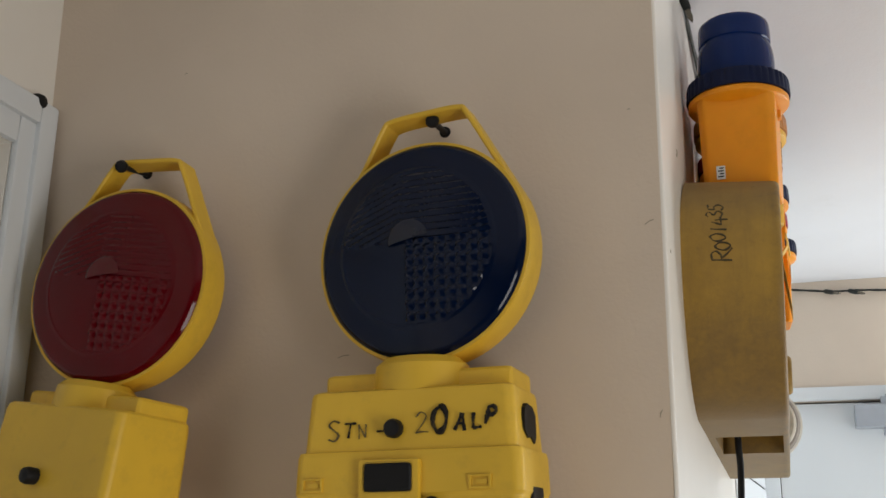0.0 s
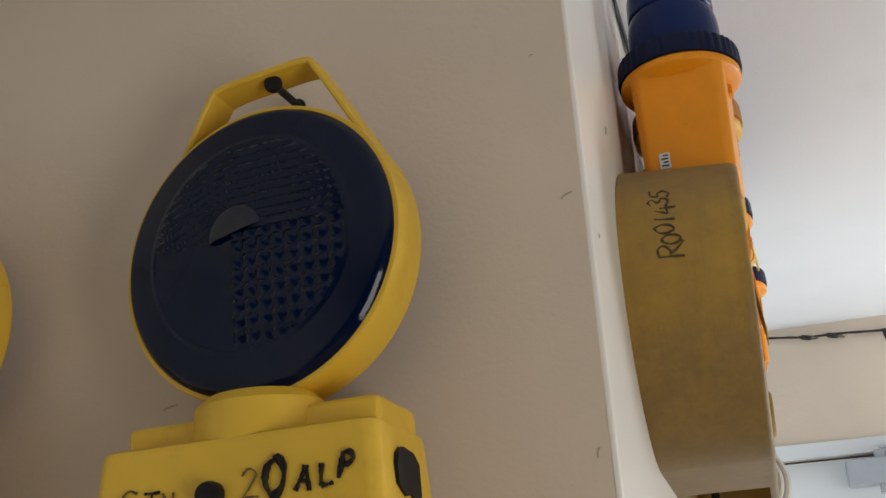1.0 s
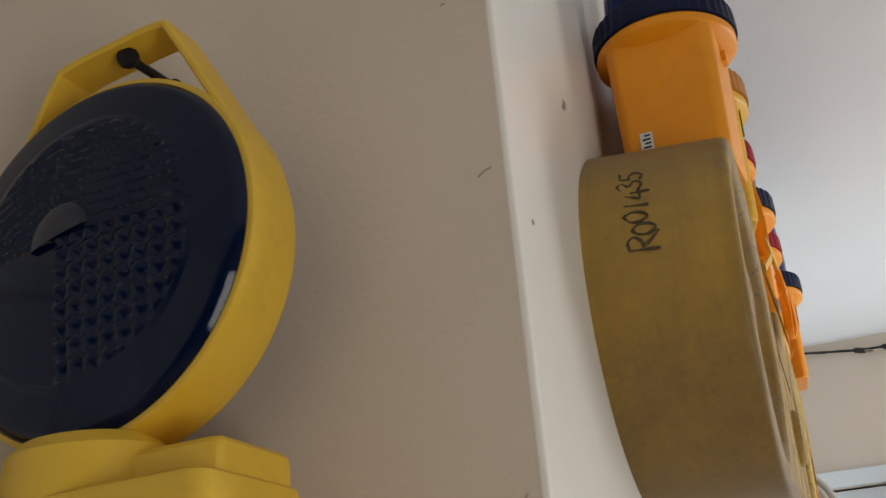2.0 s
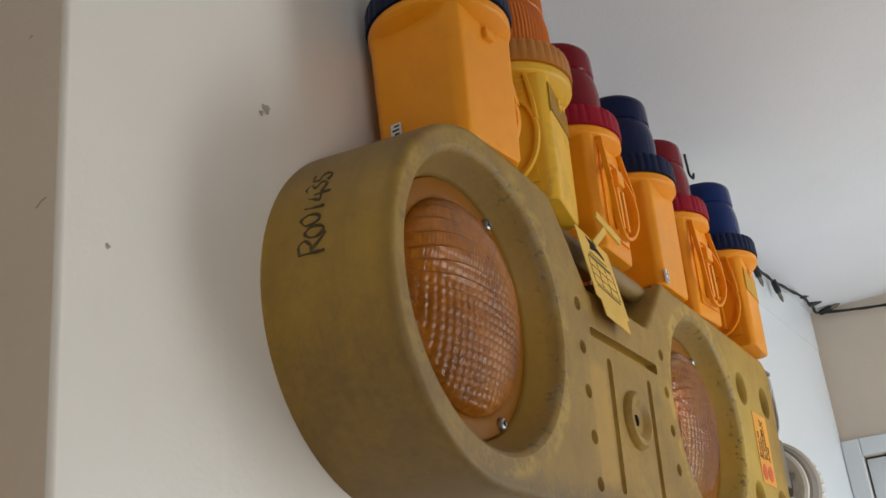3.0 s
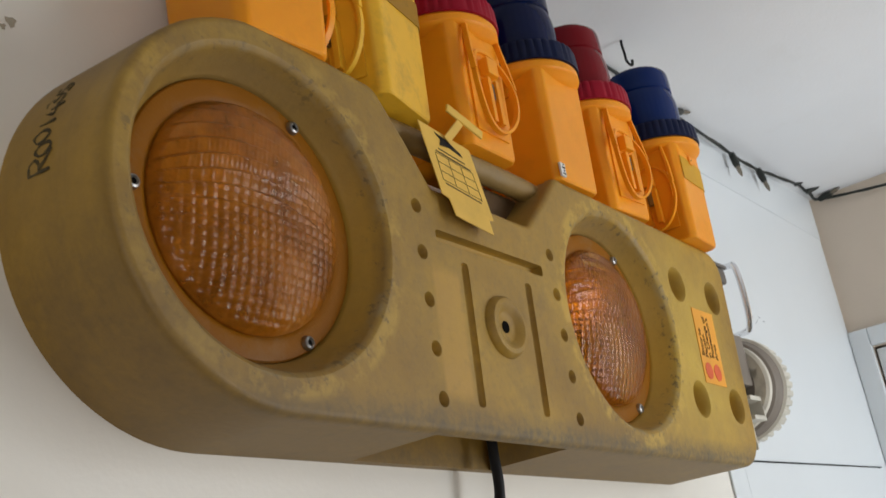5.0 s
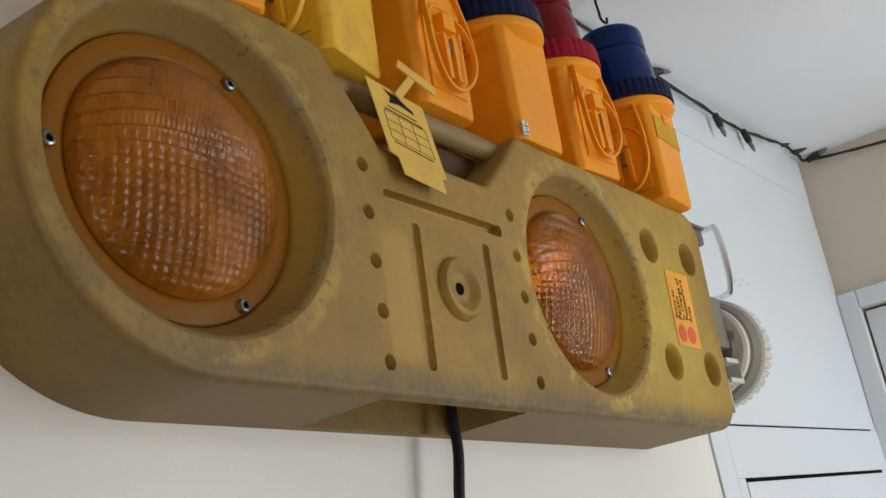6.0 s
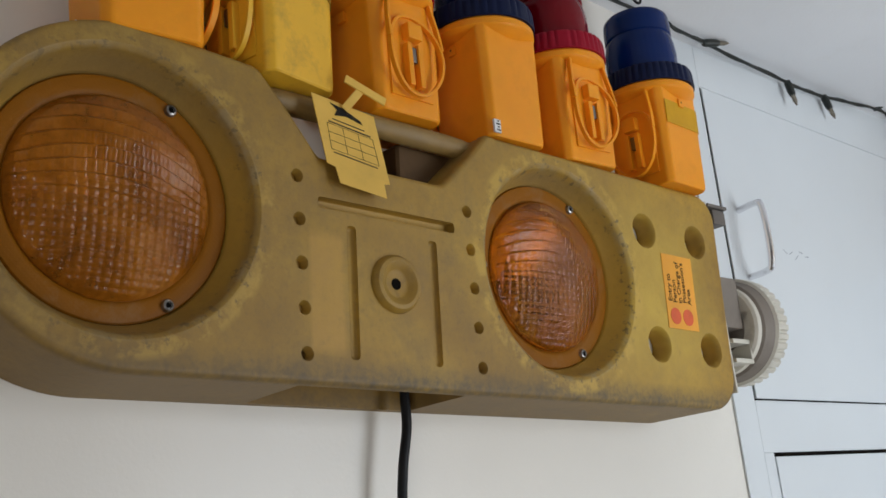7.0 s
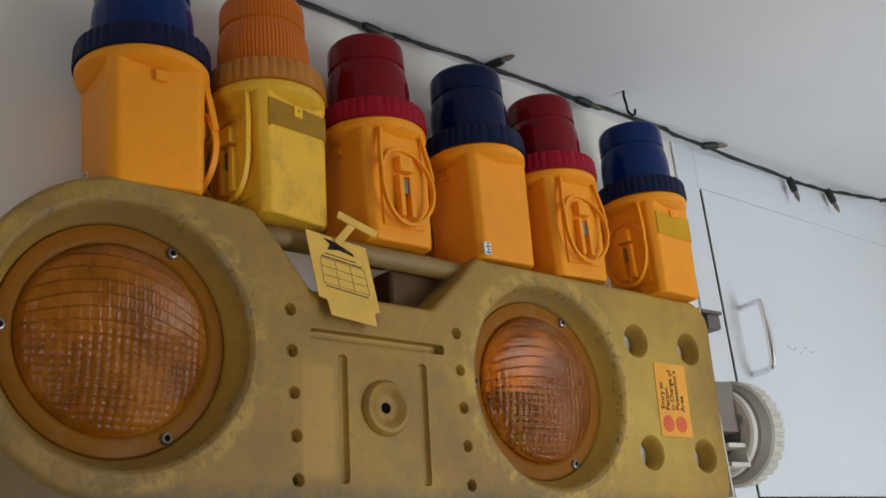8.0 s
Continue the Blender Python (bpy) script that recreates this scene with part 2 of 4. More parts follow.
for mat in (BLUE_LENS, NAVY_LENS, RED_LENS, AMBER_LENS):
    mat.node_tree.nodes["Principled BSDF"].inputs["Specular IOR Level"].default_value = 0.26
CHIP = plastic("bare_plaster", (0.42, 0.37, 0.28), 0.8, (0.25, 0.2, 0.14), 0.5, 200)


def amber_glass(name, thin, thick):
    """Clear amber lens plastic under a dusty film that helps it catch light."""
    m, n, l, b = tree(name)
    co = n.new("ShaderNodeTexCoord").outputs["Object"]
    b.inputs["Base Color"].default_value = (0.92, 0.46, 0.03, 1)
    b.inputs["Transmission Weight"].default_value = 1.0
    b.inputs["Roughness"].default_value = 0.04
    b.inputs["IOR"].default_value = 1.42
    film = n.new("ShaderNodeBsdfPrincipled")
    big, fine = noise_node(n, l, co, 20, 5, 0.65), noise_node(n, l, co, 150, 5, 0.7)
    c = ramp_node(n, [(0.3, (0.21, 0.064, 0.003)), (0.55, (0.42, 0.143, 0.01)), (0.75, (0.52, 0.21, 0.04))])
    l.new(big.outputs[0], c.inputs[0])
    l.new(c.outputs[0], film.inputs["Base Color"])
    film.inputs["Roughness"].default_value = 0.3
    film.inputs["Specular IOR Level"].default_value = 0.15
    amount = n.new("ShaderNodeMapRange")
    amount.inputs[1].default_value, amount.inputs[2].default_value, amount.inputs[3].default_value, amount.inputs[4].default_value = 0.3, 0.75, thin, thick
    l.new(fine.outputs[0], amount.inputs[0])
    mx = n.new("ShaderNodeMixShader")
    l.new(amount.outputs[0], mx.inputs[0])
    l.new(b.outputs[0], mx.inputs[1])
    l.new(film.outputs[0], mx.inputs[2])
    l.new(mx.outputs[0], n["Material Output"].inputs["Surface"])
    return m


# same lens twice: thicker film dulls one, thinner brings out the other's glints
DULL_LENS = amber_glass("dull_amber_lens", 0.5, 0.8)
GLINTING_LENS = amber_glass("glinting_amber_lens", 0.2, 0.5)
BEZEL = plastic("amber_bezel", (0.26, 0.095, 0.005), 0.4, (0.27, 0.17, 0.08), 0.8, 16)
BEZEL.node_tree.nodes["Principled BSDF"].inputs["Specular IOR Level"].default_value = 0.12


def diamond_relief(mat):
    """Fine crossed ribs moulded into the plastic."""
    n, l = mat.node_tree.nodes, mat.node_tree.links
    co = n.new("ShaderNodeTexCoord").outputs["Object"]
    waves = []
    for turn in (45, -45):
        mp = n.new("ShaderNodeMapping")
        mp.inputs["Rotation"].default_value = (radians(turn), 0, 0)
        l.new(co, mp.inputs[0])
        w = n.new("ShaderNodeTexWave")
        w.bands_direction = "Y"
        w.inputs["Scale"].default_value = 115
        l.new(mp.outputs[0], w.inputs[0])
        waves.append(w)
    mx = n.new("ShaderNodeMath")
    mx.operation = "MAXIMUM"
    l.new(waves[0].outputs["Fac"], mx.inputs[0])
    l.new(waves[1].outputs["Fac"], mx.inputs[1])
    bump(n, l, n["Principled BSDF"], mx.outputs[0], 0.1, 0.0006)


diamond_relief(BEZEL)
NAVY_DISC = lens_plastic("dark_blue_disc", (0.0008, 0.0055, 0.025), 0.07, 0.0)
RED_DISC = lens_plastic("dark_red_disc", (0.1, 0.0005, 0.0035), 0.07, 0.0)
for mat in (NAVY_DISC, RED_DISC):
    mat.node_tree.nodes["Principled BSDF"].inputs["Specular IOR Level"].default_value = 0.3
# paler than the discs, for the reflector that shows through them
NAVY_HALF_DISC = plastic("half_disc_blue", (0.003, 0.007, 0.024), 0.2)
RED_HALF_DISC = plastic("half_disc_red", (0.1, 0.0015, 0.004), 0.2)
REFLECTOR = metal("reflector", (0.9, 0.84, 0.74), 0.3)
BLACK = plastic("black_plastic", (0.009, 0.009, 0.01), 0.5, (0.05, 0.05, 0.05), 0.2)
BLACK.node_tree.nodes["Principled BSDF"].inputs["Specular IOR Level"].default_value = 0.25
# flat black that stands for the shade in holes and gaps
HOLE_SHADE = plastic("hole_shade_black", (0.006, 0.005, 0.004), 0.95)
HOLE_SHADE.node_tree.nodes["Principled BSDF"].inputs["Specular IOR Level"].default_value = 0.05
INK = plastic("marker_ink", (0.02, 0.018, 0.018), 0.7, (0.2, 0.15, 0.05), 0.5, 120)
PEN = plastic("worn_marker_ink", (0.085, 0.068, 0.04), 0.7, (0.25, 0.17, 0.05), 0.6, 90)
FADED_INK = plastic("faded_marker_ink", (0.13, 0.1, 0.05), 0.7, (0.3, 0.2, 0.05), 0.7, 120)
GLASS = plastic("window_glass", (0.9, 0.92, 0.92), 0.02, (0.7, 0.7, 0.7), 0.05, trans=1.0)
SCREW = metal("dull_screw_steel", (0.38, 0.37, 0.36), 0.36)
CHROME = metal("chrome", (0.8, 0.8, 0.82), 0.16)
STEEL = metal("dark_steel", (0.25, 0.24, 0.23), 0.35)
OFFWHITE = plastic("aged_white_plastic", (0.6, 0.57, 0.49), 0.4, (0.2, 0.17, 0.12), 0.5, 30)
GREY = plastic("grey_plastic", (0.13, 0.115, 0.1), 0.45, (0.08, 0.07, 0.06), 0.4, 30)
DUSTY = plastic("dusty_grey_brown", (0.2, 0.17, 0.14), 0.6, (0.08, 0.06, 0.05), 0.5, 30)
SILVER = plastic("silver_grey_enamel", (0.36, 0.39, 0.43), 0.35)
TAG = plastic("yellow_card", (0.78, 0.48, 0.08), 0.6, (0.4, 0.25, 0.08), 0.3, 40)
STICKER = plastic("orange_sticker", (0.82, 0.36, 0.03), 0.4, (0.4, 0.2, 0.05), 0.2)
RED_INK = plastic("red_print", (0.72, 0.11, 0.03), 0.4)
SHADED_BROWN = plastic("shaded_grimy_brown", (0.1, 0.05, 0.012), 0.7, (0.04, 0.02, 0.01), 0.6, 40)
PALE_TAPE = plastic("clear_brown_tape", (0.6, 0.32, 0.012), 0.4, (0.4, 0.2, 0.02), 0.4, 60)
TAPE = plastic("brown_tape", (0.36, 0.19, 0.02), 0.35, (0.06, 0.04, 0.02), 0.7, 60)
for mat in (INK, PEN, FADED_INK, TAPE, PALE_TAPE):
    mat.node_tree.nodes["Principled BSDF"].inputs["Specular IOR Level"].default_value = 0.1
WHITE_LABEL = plastic("white_label", (0.75, 0.75, 0.74), 0.5)
GREEN_CABLE = plastic("dark_green_cable", (0.009, 0.013, 0.01), 0.45)
BULB = plastic("clear_fairy_bulb", (0.3, 0.26, 0.2), 0.15, trans=0.5)


# ---- mesh helpers ----
def finish(ob, angle=32):
    ob.data.shade_smooth()
    ob.data.set_sharp_from_angle(angle=radians(angle))
    if len(ob.data.polygons) < 9000:
        wn_mod = ob.modifiers.new("weighted_normal", "WEIGHTED_NORMAL")
        wn_mod.keep_sharp = True
    return ob


def part(name, bm, material, parent=None, label="", angle=32):
    me = bpy.data.meshes.new(name)
    bmesh.ops.recalc_face_normals(bm, faces=bm.faces)
    bm.to_mesh(me)
    bm.free()
    me.materials.append(material)
    ob = new(name, me)
    if parent is not None:
        ob.parent = parent
    if label:
        tagged(ob, label)
    return finish(ob, angle)


def thing(name, m, label, category, group="", kind=""):
    ob = new(name)
    ob.empty_display_size = 0.02
    ob.matrix_world = m
    return tagged(ob, label, category, group, kind)


def join(*bms):
    out = bmesh.new()
    for b in bms:
        me = bpy.data.meshes.new("tmp")
        b.to_mesh(me)
        b.free()
        out.from_mesh(me)
        bpy.data.meshes.remove(me)
    return out


def moved(bm, m):
    bmesh.ops.transform(bm, matrix=m, verts=bm.verts)
    return bm


def box(x0, x1, y0, y1, z0, z1, bev=0.0, seg=2):
    bm = bmesh.new()
    bmesh.ops.create_cube(bm, size=1.0)
    bmesh.ops.transform(bm, matrix=Matrix.Translation(((x0 + x1) / 2, (y0 + y1) / 2, (z0 + z1) / 2)) @ Matrix.Diagonal((x1 - x0, y1 - y0, z1 - z0, 1)), verts=bm.verts)
    if bev:
        bmesh.ops.bevel(bm, geom=bm.edges[:], offset=bev, segments=seg, profile=0.6, affect="EDGES")
    return bm


def rings(loops, cap=True):
    """A skin over closed loops of equal count."""
    bm = bmesh.new()
    vs = [[bm.verts.new(p) for p in lp] for lp in loops]
    n = len(vs[0])
    for a, b in zip(vs, vs[1:]):
        for i in range(n):
            bm.faces.new((a[i], a[(i + 1) % n], b[(i + 1) % n], b[i]))
    if cap:
        bm.faces.new(list(reversed(vs[0])))
        bm.faces.new(vs[-1])
    bmesh.ops.recalc_face_normals(bm, faces=bm.faces)
    return bm


def lathe(profile, seg=48, wave=None, cap=True):
    """Profile of (radius, z), turned round z; wave(angle, radius, z) may change the radius."""
    loops = []
    for r, z in profile:
        loops.append([((wave(a, r, z) if wave else r) * math.cos(a), (wave(a, r, z) if wave else r) * math.sin(a), z)
                      for a in (2 * math.pi * i / seg for i in range(seg))])
    return rings(loops, cap)


def inset(pts, d):
    """The closed outline drawn in by d (counter-clockwise outline)."""
    out, n = [], len(pts)
    for i in range(n):
        p, q, r = Vector(pts[i - 1]), Vector(pts[i]), Vector(pts[(i + 1) % n])
        e1, e2 = (q - p).normalized(), (r - q).normalized()
        n1, n2 = Vector((-e1.y, e1.x)), Vector((-e2.y, e2.x))
        k = (n1 + n2).normalized()
        out.append(tuple(q + k * d / max(0.5, k.dot(n1))))
    return out


def slab(pts, layers):
    """An outline in (y, z) pushed along x; layers of (inset, x)."""
    return rings([[(x, y, z) for y, z in inset(pts, d)] for d, x in layers])


def tube(path, r, seg=8, closed=False):
    """A round bar along a path; r may be a number or a list."""
    pts = [Vector(p) for p in path]
    n, loops, side = len(pts), [], None
    for i, p in enumerate(pts):
        a = pts[i - 1] if (i or closed) else p
        b = pts[(i + 1) % n] if (i < n - 1 or closed) else p
        t = (b - a).normalized()
        if side is None:
            side = t.orthogonal().normalized()
        side = (side - t * side.dot(t)).normalized()
        up = t.cross(side)
        rr = r[i] if isinstance(r, (list, tuple)) else r
        loops.append([p + rr * (math.cos(k) * side + math.sin(k) * up) for k in (2 * math.pi * j / seg for j in range(seg))])
    if closed:
        return rings(loops + [loops[0]], cap=False)
    return rings(loops)


def band(path, wide, thick, axis):
    """A flat strap along a path; wide lies along axis, thick square to it and to the path."""
    pts, ax = [Vector(p) for p in path], Vector(axis).normalized()
    loops = []
    for i, p in enumerate(pts):
        t = (pts[min(i + 1, len(pts) - 1)] - pts[max(i - 1, 0)]).normalized()
        nrm = t.cross(ax).normalized()
        a, b = ax * wide / 2, nrm * thick / 2
        c = 0.75
        loops.append([p + a + b * c * 0.6, p + a * 0.9 + b, p - a * 0.9 + b, p - a + b * c * 0.6, p - a - b * c * 0.6, p - a * 0.9 - b, p + a * 0.9 - b, p + a - b * c * 0.6])
    return rings(loops)


def arc(cx, cy, r, a0, a1, n):
    return [(cx + r * math.cos(radians(a0 + (a1 - a0) * i / n)), cy + r * math.sin(radians(a0 + (a1 - a0) * i / n))) for i in range(n + 1)]


def smooth_path(pts, n=8):
    """Catmull-Rom through the points."""
    P = [Vector(p) for p in pts]
    P = [2 * P[0] - P[1]] + P + [2 * P[-1] - P[-2]]
    out = []
    for i in range(1, len(P) - 2):
        for k in range(n):
            t = k / n
            out.append(0.5 * (2 * P[i] + (P[i + 1] - P[i - 1]) * t + (2 * P[i - 1] - 5 * P[i] + 4 * P[i + 1] - P[i + 2]) * t * t + (3 * P[i] - P[i - 1] - 3 * P[i + 1] + P[i + 2]) * t ** 3))
    return out + [P[-2]]


def cut(bm, cutters):
    """The mesh less its cutters."""
    obs = []
    for b in (bm, join(*cutters)):
        me = bpy.data.meshes.new("tmp")
        bmesh.ops.recalc_face_normals(b, faces=b.faces)
        b.to_mesh(me)
        b.free()
        obs.append(new("tmp", me))
    mod = obs[0].modifiers.new("cut", "BOOLEAN")
    mod.operation, mod.solver, mod.object = "DIFFERENCE", "EXACT", obs[1]
    mod.use_self = True
    bpy.context.view_layer.update()
    made = bpy.data.meshes.new_from_object(obs[0].evaluated_get(bpy.context.evaluated_depsgraph_get()))
    out = bmesh.new()
    out.from_mesh(made)
    for o in obs:
        d = o.data
        bpy.data.objects.remove(o)
        bpy.data.meshes.remove(d)
    bpy.data.meshes.remove(made)
    return out


def lettering(body, size, m, depth=0.0004, bold=0.0):
    """Built-in font lettering as a mesh, in the plane of m."""
    cu = bpy.data.curves.new("tmp", "FONT")
    cu.body, cu.size, cu.extrude, cu.offset, cu.resolution_u = body, size, depth, bold, 3
    cu.align_x, cu.align_y = "CENTER", "CENTER"
    ob = new("tmp", cu)
    bpy.context.view_layer.update()
    me = bpy.data.meshes.new_from_object(ob.evaluated_get(bpy.context.evaluated_depsgraph_get()))
    bm = bmesh.new()
    bm.from_mesh(me)
    bpy.data.objects.remove(ob)
    bpy.data.curves.remove(cu)
    bpy.data.meshes.remove(me)
    return moved(bm, m)


STROKES = {   # pen strokes of handwritten characters, in a box 0.7 wide and 1 high
    "S": [[(0.62, 0.86), (0.35, 1.0), (0.1, 0.8), (0.32, 0.55), (0.55, 0.3), (0.35, 0.03), (0.02, 0.12)]],
    "T": [[(0.0, 0.9), (0.4, 0.95), (0.75, 0.97)], [(0.4, 0.96), (0.36, 0.5), (0.34, 0.02)]],
    "N": [[(0.08, 0.0), (0.12, 0.5), (0.15, 0.95)], [(0.15, 0.95), (0.35, 0.5), (0.55, 0.05)], [(0.55, 0.05), (0.6, 0.5), (0.66, 0.9)]],
    "-": [[(0.0, 0.52), (0.4, 0.48), (0.75, 0.5)]],
    "2": [[(0.05, 0.78), (0.28, 1.0), (0.56, 0.8), (0.4, 0.45), (0.04, 0.03)], [(0.04, 0.03), (0.35, 0.07), (0.68, 0.05)]],
    "0": [[(0.38, 0.98), (0.12, 0.75), (0.06, 0.35), (0.28, 0.02), (0.52, 0.2), (0.6, 0.65), (0.42, 0.96), (0.3, 0.95)]],
    "A": [[(0.02, 0.0), (0.2, 0.55), (0.36, 0.98)], [(0.36, 0.98), (0.5, 0.5), (0.62, 0.02)], [(0.12, 0.36), (0.55, 0.4)]],
    "L": [[(0.16, 1.0), (0.1, 0.5), (0.08, 0.04)], [(0.08, 0.04), (0.35, 0.02), (0.62, 0.08)]],
    "P": [[(0.1, 0.0), (0.14, 0.5), (0.18, 1.0)], [(0.14, 0.96), (0.45, 1.0), (0.62, 0.8), (0.45, 0.58), (0.16, 0.5)]],
    "R": [[(0.06, 0.0), (0.1, 0.5), (0.12, 1.0)], [(0.08, 0.97), (0.42, 1.0), (0.58, 0.8), (0.4, 0.56), (0.12, 0.5)], [(0.2, 0.52), (0.45, 0.25), (0.72, 0.0)]],
    "1": [[(0.32, 1.0), (0.3, 0.5), (0.3, 0.0)]],
    "4": [[(0.3, 1.0), (0.14, 0.65), (0.05, 0.4), (0.35, 0.38), (0.68, 0.42)], [(0.45, 0.75), (0.44, 0.35), (0.42, -0.05)]],
    "3": [[(0.06, 0.88), (0.32, 1.0), (0.54, 0.8), (0.26, 0.54), (0.56, 0.3), (0.34, 0.02), (0.02, 0.1)]],
    "5": [[(0.6, 1.0), (0.35, 0.98), (0.16, 0.94)], [(0.16, 0.94), (0.1, 0.56), (0.4, 0.6), (0.58, 0.32), (0.36, 0.03), (0.04, 0.08)]],
}


def scrawl(ch, high, pen, m, seed):
    """One handwritten character with an uneven pen line, in the plane of m."""
    rr, out = random.Random(seed), []
    for st in STROKES[ch]:
        pts = [((x - 0.35) * high + rr.uniform(-0.02, 0.02) * high, (y - 0.5) * high + rr.uniform(-0.02, 0.02) * high, 0) for x, y in st]
        line = smooth_path(pts, 6)
        out.append(tube(line, [pen * (0.75 + 0.4 * rr.random() + 0.25 * math.sin(i * 0.5 + seed)) for i in range(len(line))], 6))
    return moved(join(*out), m @ Matrix.Diagonal((1, 1, 0.7, 1)))


def facing_x(u, v, w=0.0, turn=0):
    """Text plane that looks along +x, its baseline along +y."""
    return Matrix.Translation((w, u, v)) @ Matrix(((0, 0, 1), (1, 0, 0), (0, 1, 0))).to_4x4() @ pose(0, 0, 0, 0, 0, turn)


def structure(name, bm, material, label, category):
    return tagged(part(name, bm, material), label, category, kind="structure")


def prism(pts, z0, z1):
    """A wall or slab from its plan outline."""
    return rings([[(x, y, z0) for x, y in pts], [(x, y, z1) for x, y in pts]])


# ---- large structure ----
WALL_Y = 0.8136                    # face of the short cream wall
CORNER = (-0.076, 0.803)           # outer corner of the two walls
LEFT = -0.685
# the short wall with its door and lamps stands a little out of square with the long wall
ALCOVE = Matrix.Translation((0.0298, 0.4477, 1.7915)) @ pose(0, 0, 0, 0.242, 0.078, 2.746) @ Matrix.Scale(0.9925, 4) @ Matrix.Translation((0.0, -0.45, -1.8))
MB = Matrix.Translation((CORNER[0], CORNER[1], 0)) @ pose(0, 0, 0, 0, 0, 1.55)   # x out of the long wall, y along it
YC = 2.41                          # face of the end wall
FAR = (-0.081, YC)                 # corner of the long wall and the end wall


def onb(w, u):
    p = MB @ Vector((w, u, 0))
    return (p.x, p.y)


structure("floor", box(-1.2, EAST + 0.1, SOUTH - 0.1, 3.0, -0.1, 0.0), CARPET, "unseen floor carpet, coloured pale to bounce light upward", "floor")
def ceiling_at(y):
    return CEIL - 0.0454 * max(0.0, y - 1.0)


structure("ceiling", rings([[(x, SOUTH - 0.1, CEIL), (x, 1.0, CEIL), (x, 3.0, ceiling_at(3.0)), (x, 3.0, CEIL + 0.1), (x, SOUTH - 0.1, CEIL + 0.1)] for x in (-1.2, EAST + 0.1)]), CEILING, "plain white painted plaster ceiling", "ceiling")
# the short wall and the long wall meet in one rounded plaster corner
def leaning(bm):
    """Out of plumb by a degree towards the short wall's room side."""
    for v in bm.verts:
        v.co.y -= 0.022 * (v.co.z - 1.9) * max(0.0, 1.0 - max(0.0, v.co.y - WALL_Y) / 0.6)
    return bm


EDGE = (-0.0708, 0.8037)           # plaster edge between the short and the long wall
structure("wall_short", moved(leaning(prism([(LEFT - 0.1, WALL_Y), (-0.0874, WALL_Y), (-0.0874, WALL_Y + 0.1), (LEFT - 0.1, WALL_Y + 0.1)], -0.2, CEIL + 0.2)), ALCOVE), CREAM, "cream painted plaster wall with scuffs", "wall")
rc = 0.003
cp = [(EDGE[0] - rc + rc * math.cos(radians(a)), EDGE[1] + rc + rc * math.sin(radians(a))) for a in range(0, -91, -15)]
structure("wall_long", leaning(prism(cp + [(EDGE[0] - 0.0034, EDGE[1]), (EDGE[0] - 0.0034, EDGE[1] + 0.11), onb(-0.12, 0.12), (-0.22, YC), FAR, onb(0, 1.057)], 0, CEIL)), WHITE_WALL, "off-white glossy painted plaster wall", "wall")
structure("wall_north", cut(box(-0.4, EAST + 0.1, YC, YC + 0.1, 0, CEIL), [box(-0.05, 0.73, YC - 0.1, YC + 0.2, -0.1, 1.992)]), CREAM, "cream painted end wall above a white door", "wall")
structure("wall_left", moved(cut(box(LEFT - 0.1, LEFT, SOUTH - 0.3, WALL_Y + 0.03, -0.1, CEIL + 0.1), [box(LEFT - 0.2, LEFT + 0.1, 0.01, 0.757, -0.2, 2.045)]), ALCOVE), WHITE_WALL, "white painted wall beside the door", "wall")
structure("wall_south", box(-1.2, EAST + 0.1, SOUTH - 0.1, SOUTH, 0, CEIL), DIM, "plain unseen back wall, coloured dark to dim reflections", "wall")
structure("wall_east", cut(box(EAST, EAST + 0.1, SOUTH, YC, 0, CEIL), [box(EAST - 0.1, EAST + 0.2, *w[:4]) for w in WINDOWS]), DIM, "plain unseen wall with two windows, coloured dark to dim reflections", "wall")
for k, (y0, y1, z0, z1, _) in enumerate(WINDOWS):
    wf = thing("window_%d" % (k + 1), pose(EAST, 0, 0), "white framed window letting in daylight", "window", kind="structure")
    for a, b, c, d in ((y0, y1, z0, z0 + 0.05), (y0, y1, z1 - 0.05, z1), (y0, y0 + 0.05, z0 + 0.05, z1 - 0.05), (y1 - 0.05, y1, z0 + 0.05, z1 - 0.05), ((y0 + y1) / 2 - 0.03, (y0 + y1) / 2 + 0.03, z0 + 0.05, z1 - 0.05)):
        part("window_frame", box(0.02, 0.08, a, b, c, d, 0.004), GLOSS, wf)
    for a, b in ((y0 + 0.05, (y0 + y1) / 2 - 0.03), ((y0 + y1) / 2 + 0.03, y1 - 0.05)):
        part("pane", box(0.047, 0.051, a, b, z0 + 0.05, z1 - 0.05), GLASS, wf, "clear glass pane").visible_shadow = False

# ---- door in the end wall ----
d1 = thing("door_1", pose(0, YC, 0), "closed white flush door in a white frame", "door", kind="structure")
part("door_leaf", box(-0.0465, 0.7265, 0.006, 0.046, 0.005, 1.9885, 0.001), GLOSS, d1)
# black strip put in for the shade between leaf and frame
part("gap_strip", join(box(-0.05, -0.0467, 0.02, 0.1, 0, 1.992), box(0.7267, 0.73, 0.02, 0.1, 0, 1.992), box(-0.0467, 0.7267, 0.02, 0.1, 1.9888, 1.992)), BLACK, d1, "black strip painted for the shade in the gap round the door")
part("architrave", join(box(-0.079, -0.048, -0.012, -0.0005, 0, 2.023, 0.003), box(-0.048, 0.77, -0.012, -0.0005, 1.993, 2.023, 0.003), box(0.73, 0.77, -0.012, -0.0005, 0, 1.993, 0.003)), GLOSS, d1)

